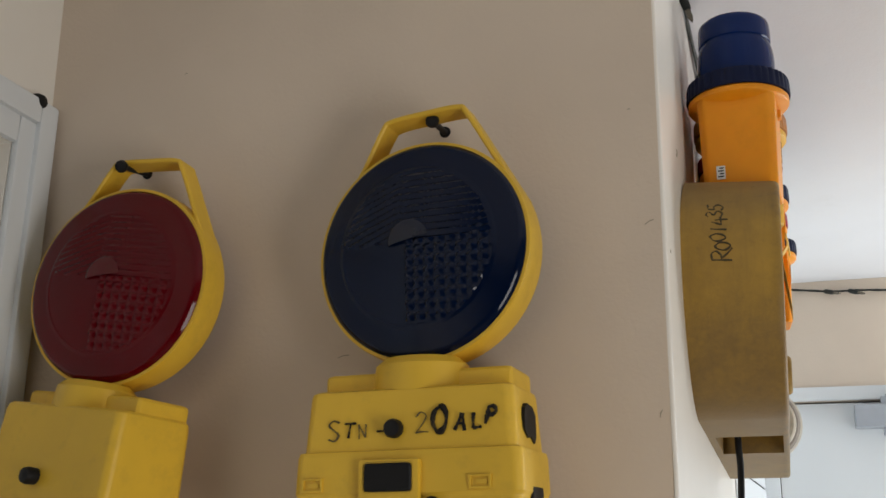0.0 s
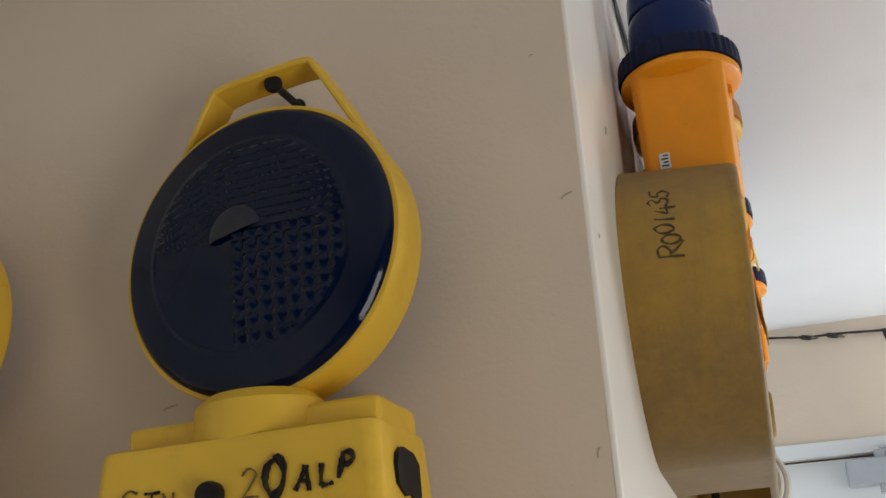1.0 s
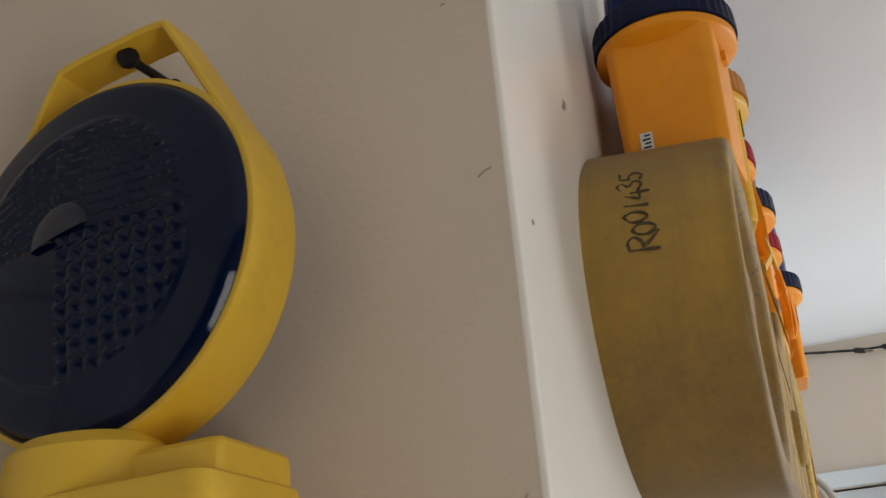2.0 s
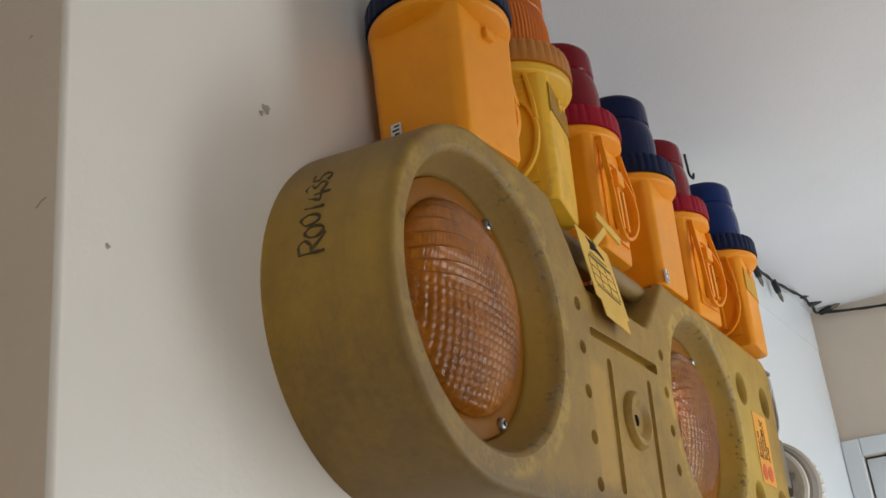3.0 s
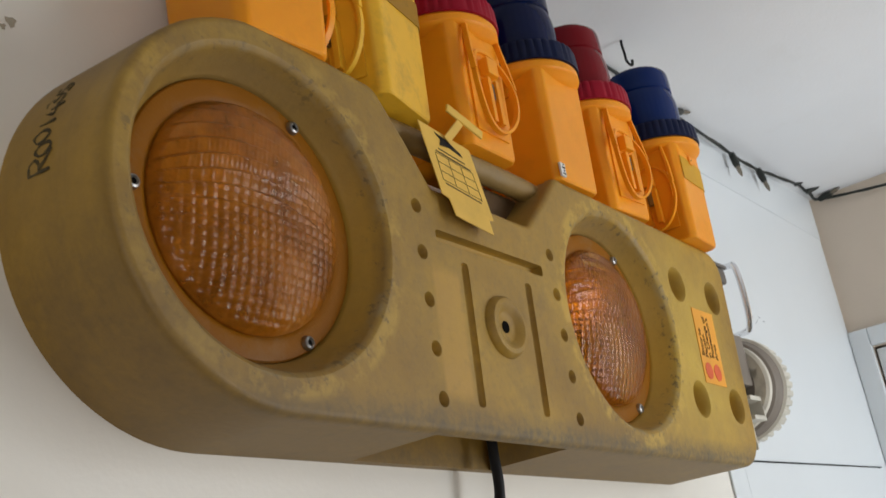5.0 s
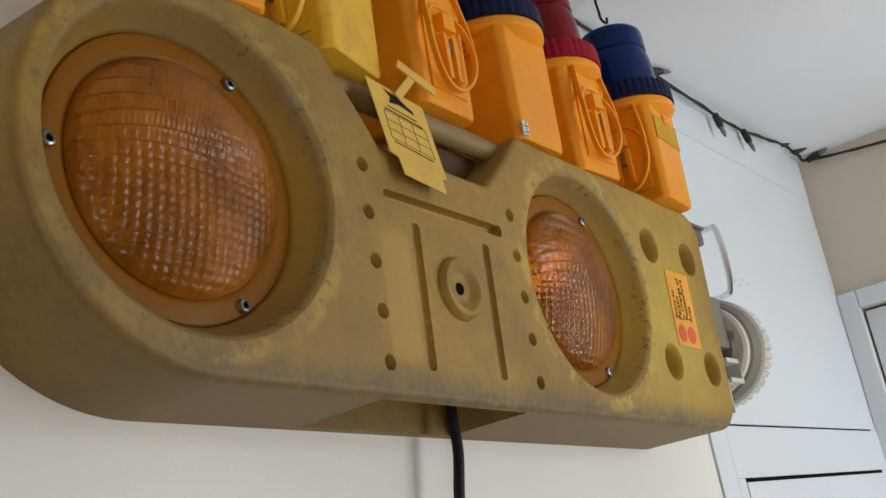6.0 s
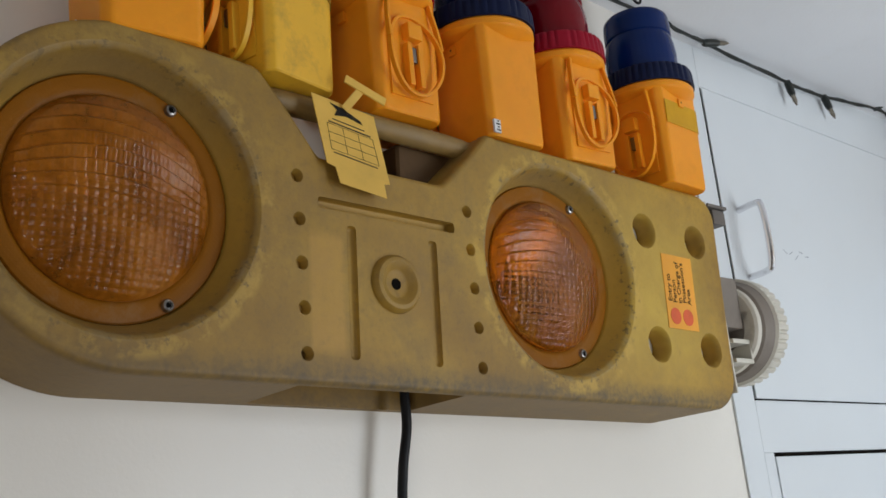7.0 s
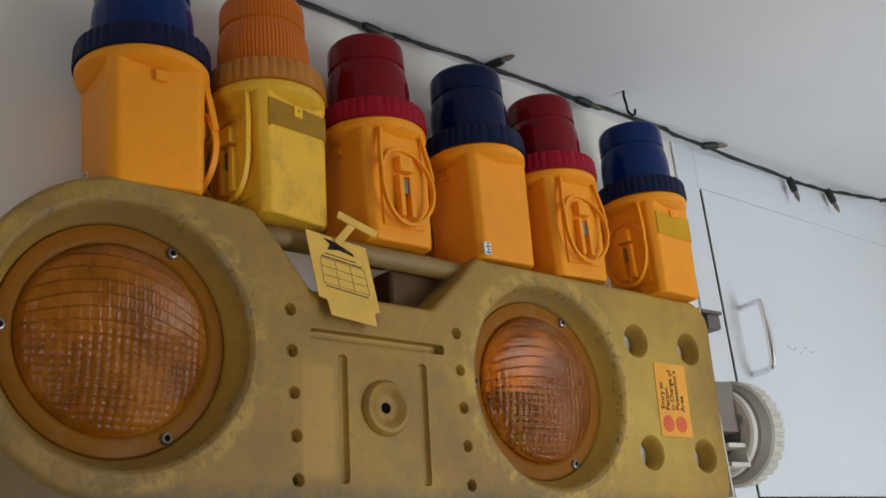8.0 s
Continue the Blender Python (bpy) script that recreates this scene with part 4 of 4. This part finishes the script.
part("printed_bar", join(card_bar(-0.06, 0.1235, -0.03, 0.1195, 0.0009), card_bar(-0.064, 0.1207, -0.0245, 0.1155, 0.0012), card_bar(-0.0625, 0.094, -0.0215, 0.0885, 0.0009)), PEN, card, "rows of tiny print")
part("printed_arrow", rings([[(x + 0.0021 + sl * (z - 0.092), y + 0.006, z + 0.003) for y, z in ((-0.0605, 0.1375), (-0.0545, 0.1325), (-0.0575, 0.127), (-0.046, 0.1283), (-0.031, 0.1245), (-0.0325, 0.1272), (-0.048, 0.1348))] for x in (0.0, 0.0003)]), INK, card, "black arrow emblem")
part("tie", join(band([(-0.003, -0.042, 0.137), (0.003, -0.034, 0.149), (0.003, -0.028, 0.156)], 0.007, 0.0015, (0, 0.8, -0.5)), band([(0.002, -0.044, 0.161), (0.004, -0.028, 0.155), (0.006, -0.008, 0.148)], 0.007, 0.0018, (0, 0.3, 0.9))), TAG, tg, "yellow plastic tie")

# ---- power cable ----
cb = [(0.03, 0.531, 1.83), (0.03, 0.5295, 1.80), (0.031, 0.528, 1.775), (0.03, 0.521, 1.74), (0.029, 0.5185, 1.7), (0.025, 0.525, 1.6), (0.02, 0.53, 1.35), (0.012, 0.53, 1.0), (0.006, 0.53, 0.3), (0.006, 0.53, 0.0045)]
tagged(part("power_cable", moved(tube(smooth_path(cb, 8), 0.0042, 12), MB), BLACK), "black round power cable hanging from the twin lamp", "cable")

# ---- white bulkhead lamp beyond the twin lamp ----
bl = thing("round_lamp", MB @ pose(0.0, 0.0, 1.878), "aged white round lamp with a knurled rim, edge-on", "lamp")
AXU = Matrix.Translation((0.0545, 0, 0)) @ pose(0, 0, 0, -90, 0, 0)        # a lathe's z becomes y
knob_w = lambda a, r, z: r - (0.0035 if int(a / (2 * math.pi) * 216) % 6 < 2 and 0.998 < z < 1.014 and r > 0.05 else 0)
part("knurled_rim", moved(lathe([(0.04, 0.991), (0.0575, 0.991), (0.0605, 0.993), (0.061, 0.9985), (0.061, 1.0), (0.0605, 1.0125), (0.0565, 1.0155), (0.04, 1.0155)], 216, knob_w), AXU), OFFWHITE, bl, "ribbed off-white rim")
part("dished_back", moved(lathe([(0.0, 0.966), (0.03, 0.966), (0.043, 0.969), (0.054, 0.977), (0.0575, 0.991), (0.0, 0.991)], 64), AXU), DUSTY, bl)
part("lip_ring", moved(lathe([(0.0445, 0.967), (0.047, 0.9665), (0.0505, 0.9685), (0.051, 0.975), (0.0445, 0.975)], 64), AXU), OFFWHITE, bl, "pale inner ring")
part("front_glass", moved(lathe([(0.0, 1.0155), (0.055, 1.0155), (0.05, 1.025), (0.03, 1.033), (0.0, 1.036)], 48), AXU), OFFWHITE, bl)
part("hinge_lug", moved(box(0.008, 0.098, -0.004, 0.004, -0.007, 0.007, 0.002), pose(0.0, 0.971, 0.028, 0, 12, 0)), OFFWHITE, bl)
part("terminal_box", box(0.006, 0.088, 0.935, 0.968, -0.005, 0.052, 0.003), DUSTY, bl, "dusty brown terminal box")
part("back_plate", box(0.001, 0.088, 0.9325, 0.9355, -0.075, 0.137, 0.001), OFFWHITE, bl)
for z in (-0.02, -0.041):
    part("bracket_tab", box(0.02, 0.092, 0.9355, 0.966, z - 0.0025, z + 0.0025, 0.001), OFFWHITE, bl)
part("bracket_end", box(0.06, 0.092, 0.966, 0.9695, -0.0435, -0.0175, 0.001), OFFWHITE, bl)
part("top_clip", join(box(0.04, 0.09, 0.9355, 0.972, 0.131, 0.135, 0.001), box(0.05, 0.088, 0.946, 0.97, 0.113, 0.131, 0.004)), GREY, bl, "grey clip")

# ---- road lamps on the short wall ----
def road_lamp(m, disc_mat, label, writing, tall=1.0, nod=0.0, swivel=0.0):
    r = thing("road_lamp", m, label, "road lamp", "road lamps hung on nails")
    TOY = Matrix.Translation((0, 0, 0)) @ pose(0, 0, 0, -90, 0, 0)         # a lathe's z becomes y, away from the viewer
    head = [part("rim", moved(lathe([(0.05, 0.006), (0.0885, 0.004), (0.0915, 0.0045), (0.0922, 0.007), (0.0928, 0.018), (0.0918, 0.034), (0.0885, 0.0405), (0.05, 0.0425)], 80), TOY), YELLOW, r)]
    head.append(part("back_lens", moved(lathe([(0.0, 0.0425), (0.082, 0.0425), (0.075, 0.05), (0.05, 0.055), (0.0, 0.057)], 48), TOY), disc_mat, r))
    nr, ns, lp = 70, 200, []
    for i in range(nr, -1, -1):
        q = 0.0888 * i / nr if i else 0.0001
        row = []
        for k in range(ns):
            a = 2 * math.pi * k / ns
            x, z = q * math.cos(a), q * math.sin(a)
            d = -0.011 * (1 - (q / 0.0888) ** 2)
            if q > 0.084:
                d += 0.0035 * ((q - 0.084) / 0.0048) ** 2
            if q < 0.064:
                if z > 0.004:
                    ph = ((z + (0.0 if x > -0.012 else -0.35 * x)) / 0.0056) % 1.0
                    d -= 0.0024 * (ph if ph < 0.7 else (1 - ph) * 2.33)
                elif x > -0.006:
                    d -= 0.0022 * abs(math.sin(math.pi * x / 0.0088)) * abs(math.sin(math.pi * z / 0.0088))
            elif q < 0.066:
                d -= 0.0006
            row.append((x, d, z))
        lp.append(row)
    lp.insert(0, [(x * 1.003, 0.006, z * 1.003) for x, _, z in lp[0]])
    head.append(part("lens", rings(lp), disc_mat, r, angle=25))
    # raised half-disc added in place of the reflector seen inside
    half_at = Matrix.Translation((-0.004, -0.0112, 0.004)) @ TOY
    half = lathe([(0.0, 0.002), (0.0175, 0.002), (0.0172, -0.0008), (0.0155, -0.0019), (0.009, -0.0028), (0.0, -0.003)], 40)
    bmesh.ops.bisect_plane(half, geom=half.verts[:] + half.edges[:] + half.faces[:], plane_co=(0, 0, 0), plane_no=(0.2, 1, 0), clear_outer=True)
    head.append(part("centre_half_disc", moved(half, half_at), NAVY_HALF_DISC if writing else RED_HALF_DISC, r, "half-disc added for the reflector seen through the lens"))
    head.append(part("carry_handle", band(smooth_path([(-0.08, 0.02, 0.042), (-0.058, 0.02, 0.074), (-0.0395, 0.02, 0.111), (-0.031, 0.02, 0.1185), (0.0, 0.02, 0.121), (0.03, 0.02, 0.1215), (0.038, 0.02, 0.114), (0.06, 0.02, 0.076), (0.083, 0.02, 0.036)], 6), 0.024, 0.0042, (0, 1, 0)), YELLOW, r))
    for ob in head:          # the head swivels on its neck
        ob.matrix_basis = pose(0, 0, 0, nod, 0, swivel)
    part("neck", moved(lathe([(0.0, -0.12), (0.0385, -0.12), (0.0375, -0.1), (0.0368, -0.094), (0.034, -0.0915), (0.03, -0.088), (0.0, -0.086)], 48), Matrix.Translation((0.0, 0.008, 0)) @ Matrix.Diagonal((1, 0.85, 1, 1))), YELLOW, r)
    part("case_top", box(-0.076, 0.076, -0.006, 0.05, -0.122, -0.098, 0.006, 3), YELLOW, r)

    def rect(hx, y0, y1, z, rr=0.008):
        return [(x, y, z) for cx, cy, a in ((hx - rr, y0 + rr, -90), (hx - rr, y1 - rr, 0), (-hx + rr, y1 - rr, 90), (-hx + rr, y0 + rr, 180)) for x, y in arc(cx, cy, rr, a, a + 90, 4)]
    SEAM = -0.159 if writing else -0.1715
    zt = lambda z: -0.1185 + (z + 0.1185) * tall
    body = part("battery_case", rings([[(x, y, zt(z)) for x, y, z in q] for q in [rect(0.077, -0.022, 0.05, -0.1135), rect(0.0795, -0.0245, 0.0515, -0.115), rect(0.0805, -0.0255, 0.052, -0.1185), rect(0.0832, -0.0282, 0.0545, SEAM), rect(0.0865, -0.031, 0.0555, SEAM - 0.001), rect(0.0875, -0.032, 0.0555, SEAM - 0.005), rect(0.0885, -0.033, 0.0555, -0.19),
                              rect(0.087, -0.0315, 0.0555, -0.1925), rect(0.0865, -0.031, 0.0555, -0.194), rect(0.09, -0.034, 0.0565, -0.262), rect(0.086, -0.031, 0.0545, -0.266)]]), YELLOW, r)
    part("knob", moved(lathe([(0.0, 0.004), (0.0068, 0.004), (0.0072, -0.004), (0.006, -0.0075), (0.0, -0.0085)], 20), Matrix.Translation((-0.009, -0.0275 if writing else -0.031, -0.144 if writing else -0.172)) @ pose(0, 0, 0, -90, 0, 0)), BLACK, r, "black screw knob")
    if writing:
        part("latch_frame", join(box(-0.034, 0.0135, -0.0375, -0.029, -0.197, -0.166, 0.003),), YELLOW, r)
        part("latch_pad", box(-0.0295, 0.0085, -0.039, -0.034, -0.19, -0.1685, 0.004, 3), BLACK, r, "black rubber latch pad")
        part("side_pad", rings([[(x, y, z) for y, z in ((-0.004, -0.13), (0.002, -0.1265), (0.018, -0.128), (0.026, -0.133), (0.027, -0.149), (0.022, -0.1545), (0.012, -0.15), (0.004, -0.1515), (-0.006, -0.146), (-0.0065, -0.136))] for x in (0.078, 0.0836, 0.0842)]), BLACK, r, "ragged black side pad")
        part("side_pad", box(0.082, 0.0892, -0.006, 0.026, -0.212, -0.186, 0.003), BLACK, r, "black side pad")
        part("lower_knob", moved(lathe([(0.0, 0.004), (0.006, 0.004), (0.006, -0.004), (0.0, -0.006)], 16), Matrix.Translation((0.022, -0.032, -0.199)) @ pose(0, 0, 0, -90, 0, 0)), BLACK, r)
    for x in (-0.072, 0.0575) if writing else ():
        part("vent_slot", cut(box(x - 0.0085, x + 0.0085, -0.0343, -0.0285, -0.1885, -0.1785, 0.0006), [box(x - 0.0065, x + 0.0065, -0.04, -0.0315, -0.187, -0.18), ]), YELLOW, r)
        part("vent_bar", box(x - 0.003, x + 0.0055, -0.0335, -0.031, -0.185, -0.182), YELLOW, r)
    if writing:
        slope = 3.2
        for s, x, z, size, bold, ink, tilt in (("S", -0.061, -0.1405, 0.021, 0.0, FADED_INK, 4), ("T", -0.049, -0.1405, 0.016, 0.0001, INK, -4), ("N", -0.0385, -0.141, 0.015, -0.0002, FADED_INK, 6),
                                               ("-", -0.0215, -0.1415, 0.02, 0.0, INK, 8), ("2", 0.0085, -0.137, 0.021, -0.0002, FADED_INK, 0), ("0", 0.0225, -0.1345, 0.027, 0.0012, INK, 0), ("A", 0.0385, -0.1375, 0.017, 0.0005, INK, -6), ("L", 0.0505, -0.137, 0.015, 0.0005, INK, 4), ("P", 0.061, -0.134, 0.0175, 0.0007, INK, -8)):
            x, z = x + 0.004, z - 0.0035
            mm = Matrix.Translation((x, -0.0268 - (-0.1185 - z) * 0.0566, z)) @ pose(0, 0, 0, 90 - slope, 0, 0) @ pose(0, 0, 0, 0, 0, tilt)
            part("handwriting", scrawl(s, size * 0.74, 0.00075 + bold, mm, ord(s)), ink, body)
    return r


def nail(x, y, z, label, turn, droop, long=0.045):
    n = thing("nail", ALCOVE @ pose(x, y, z, droop, 0, turn), label, "nail")
    ax = pose(0, 0, 0, 90, 0, 0)
    part("shank", moved(lathe([(0.0, -0.012), (0.0026, -0.012), (0.0026, long), (0.0, long)], 14), ax), BLACK, n)
    part("head", moved(lathe([(0.0, long - 0.002), (0.0052, long - 0.002), (0.006, long + 0.001), (0.005, long + 0.004), (0.0, long + 0.0055)], 18), ax), BLACK, n)
    part("wall_plug", moved(lathe([(0.0, -0.001), (0.0055, -0.001), (0.005, 0.004), (0.0, 0.005)], 16), ax), BLACK, n)


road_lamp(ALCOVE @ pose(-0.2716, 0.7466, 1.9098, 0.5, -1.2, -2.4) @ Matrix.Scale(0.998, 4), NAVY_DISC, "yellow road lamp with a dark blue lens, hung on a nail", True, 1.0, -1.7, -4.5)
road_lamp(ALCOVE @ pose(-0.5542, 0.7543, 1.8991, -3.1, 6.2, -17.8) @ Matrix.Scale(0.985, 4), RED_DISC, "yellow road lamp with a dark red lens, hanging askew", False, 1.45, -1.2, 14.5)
nail(-0.2705, WALL_Y, 2.034, "dark steel nail holding the blue road lamp", 3, 10, 0.048)
nail(-0.568, WALL_Y, 2.022, "dark steel nail holding the red road lamp", 4, 11, 0.05)

# ---- door closer on the end door ----
dc = thing("door_closer", pose(0, YC, 0), "silver grey overhead door closer on the white door", "door closer")
part("closer_body", box(0.114, 0.36, -0.045, 0.005, 1.931, 1.979, 0.004), SILVER, dc)
part("spindle", box(0.168, 0.188, -0.034, -0.018, 1.979, 1.996, 0.002), SILVER, dc)
part("spindle", box(0.168, 0.188, -0.034, -0.018, 1.914, 1.931, 0.002), SILVER, dc)
part("arm", band([(0.178, -0.026, 1.998), (0.28, -0.05, 2.01), (0.42, -0.02, 2.024)], 0.014, 0.005, (0, 1, 0)), SILVER, dc)

# ---- string of fairy lights along the ceiling line ----
fl = thing("string_lights", pose(0, 0, 0), "dark green string of unlit fairy lights along the ceiling edge", "string lights")
rnd = random.Random(4)
wire = []
HANG = ((0.15, 0.007, 2.313), (0.3, 0.006, 2.31), (0.42, 0.007, 2.312), (0.55, 0.009, 2.3065), (0.62, 0.013, 2.304), (0.7, 0.017, 2.3005), (0.8, 0.018, 2.296), (0.89, 0.02, 2.2915), (1.0, 0.026, 2.286), (1.045, 0.026, 2.282), (1.155, 0.028, 2.274))
for u, w, z in HANG:          # along the wall, out of it, height
    wire.append(MB @ Vector((w, u, z + 0.001 * rnd.random())))
for x, y, z in ((-0.079, 2.09, 2.265), (-0.078, 2.16, 2.262), (-0.074, 2.23, 2.264), (-0.066, 2.315, 2.266), (-0.064, 2.365, 2.26), (-0.058, 2.398, 2.254), (0.026, 2.402, 2.243), (0.09, 2.403, 2.236), (0.17, 2.403, 2.234), (0.25, 2.403, 2.229), (0.36, 2.403, 2.234), (0.55, 2.403, 2.23), (0.8, 2.403, 2.238), (1.1, 2.403, 2.245)):
    wire.append(Vector((x, y, z)))
path = smooth_path(wire, 6)
part("wire", tube(path, 0.0022, 6), GREEN_CABLE, fl)
part("wire", tube([p + Vector((0.002 * math.sin(i * 0.9), 0.002 * math.cos(i * 0.9), 0.0022 * math.cos(i * 0.9))) for i, p in enumerate(path)], 0.0016, 6), GREEN_CABLE, fl)
SPOTS = [(0.32, (0.3, 0.1, -1)), (0.545, (0.1, 1.0, -0.2)), (0.722, (1.0, 0.25, -0.05)), (0.865, (0.2, 0.9, -0.25)), (1.1, (0.4, 0.9, 0.05))]
bulbs = [(MB @ Vector((0.02, u, ceiling_at(u + 0.8) - 0.02)), MB.to_3x3() @ Vector(d)) for u, d in SPOTS] \
    + [(Vector(p), Vector(d)) for p, d in (((-0.079, 2.082, 2.265), (0.15, 0.1, -1)), ((-0.076, 2.18, 2.264), (0.15, 0.25, -0.95)), ((-0.066, 2.31, 2.266), (0.7, 0.7, 0.4)), ((-0.064, 2.355, 2.26), (0.8, 0.4, 0.3)), ((-0.058, 2.395, 2.254), (0.9, -0.1, 0.15)),
                                           ((0.081, 2.4, 2.236), (0.8, -0.5, -0.3)), ((0.128, 2.4, 2.236), (0.7, -0.4, -0.3)), ((0.238, 2.4, 2.229), (0.1, -0.4, -0.9)), ((0.42, 2.4, 2.233), (0.5, -0.5, -0.6)), ((0.6, 2.4, 2.23), (0.2, -0.4, -0.9)), ((0.8, 2.4, 2.238), (0.4, -0.4, -0.7)))]
for p, d in bulbs:
    near = min(path, key=lambda q: (q - p).length)
    q = d.to_track_quat("Z", "Y").to_matrix().to_4x4()
    hold = part("bulb_holder", moved(lathe([(0.0, -0.002), (0.0042, -0.002), (0.0052, 0.002), (0.0052, 0.016), (0.0045, 0.021), (0.0, 0.021)], 12), Matrix.Translation(near) @ q), GREEN_CABLE, fl)
    part("bulb", moved(lathe([(0.0, 0.02), (0.0033, 0.02), (0.0033, 0.03), (0.0015, 0.036), (0.0, 0.0385)], 10), Matrix.Translation(near) @ q), BULB, hold)

# ---- hook and old fixing in the ceiling ----
hk = thing("ceiling_hook", pose(-0.038, 1.701, ceiling_at(1.701)), "dark bent wire hook screwed into the ceiling", "hook")
part("wire_hook", tube(smooth_path([(0, 0, 0.004), (0.0, -0.001, -0.008), (0.0, 0.001, -0.018), (0, 0.002, -0.027), (0.002, 0.006, -0.032), (0.002, 0.011, -0.03), (0.002, 0.0135, -0.023)], 6), 0.0016, 8), BLACK, hk)
part("filler_patch", lathe([(0.0, -0.0012), (0.006, -0.0009), (0.0075, 0.0), (0.0, 0.001)], 14), SILVER, hk, "patch of grey filler") .location = (0.0, 0.046, 0)

# ---- chips in the long wall ----
for nm, u, z, r in (("paint_chip", 0.151, 2.046, 0.0035), ("paint_chip", 0.146, 2.041, 0.002), ("paint_chip", 0.029, 1.913, 0.0015)):
    c = tagged(part(nm, moved(lathe([(0.0, 0), (r, 0), (r * 0.7, 0.0004), (0.0, 0.0005)], 9, lambda a, q, z: q * (1 + 0.3 * math.sin(3 * a + u * 90))), MB @ pose(0.0056 - 0.0049 * u, u, z, 0, 90, 0)), CHIP), "small grey-brown chip in the wall paint", "paint chip", kind="structure")
for x, z, ln, turn in ((-0.097, 1.938, 0.008, 25), (-0.11, 2.037, 0.0025, 0), (-0.36, 1.838, 0.01, 10), (-0.094, 1.784, 0.006, 70), (-0.534, 2.121, 0.003, 0)):
    sc = part("wall_scuff", moved(band([(-ln / 2, 0, 0), (0, 0, 0.001), (ln / 2, 0, 0.0004)], 0.0009, 0.0003, (0, 0, 1)), ALCOVE @ pose(x, WALL_Y - 0.0002 - 0.022 * (z - 1.9), z, 0, -turn, 0)), CHIP)
    tagged(sc, "faint brown scuff on the cream wall", "scuff", kind="structure")
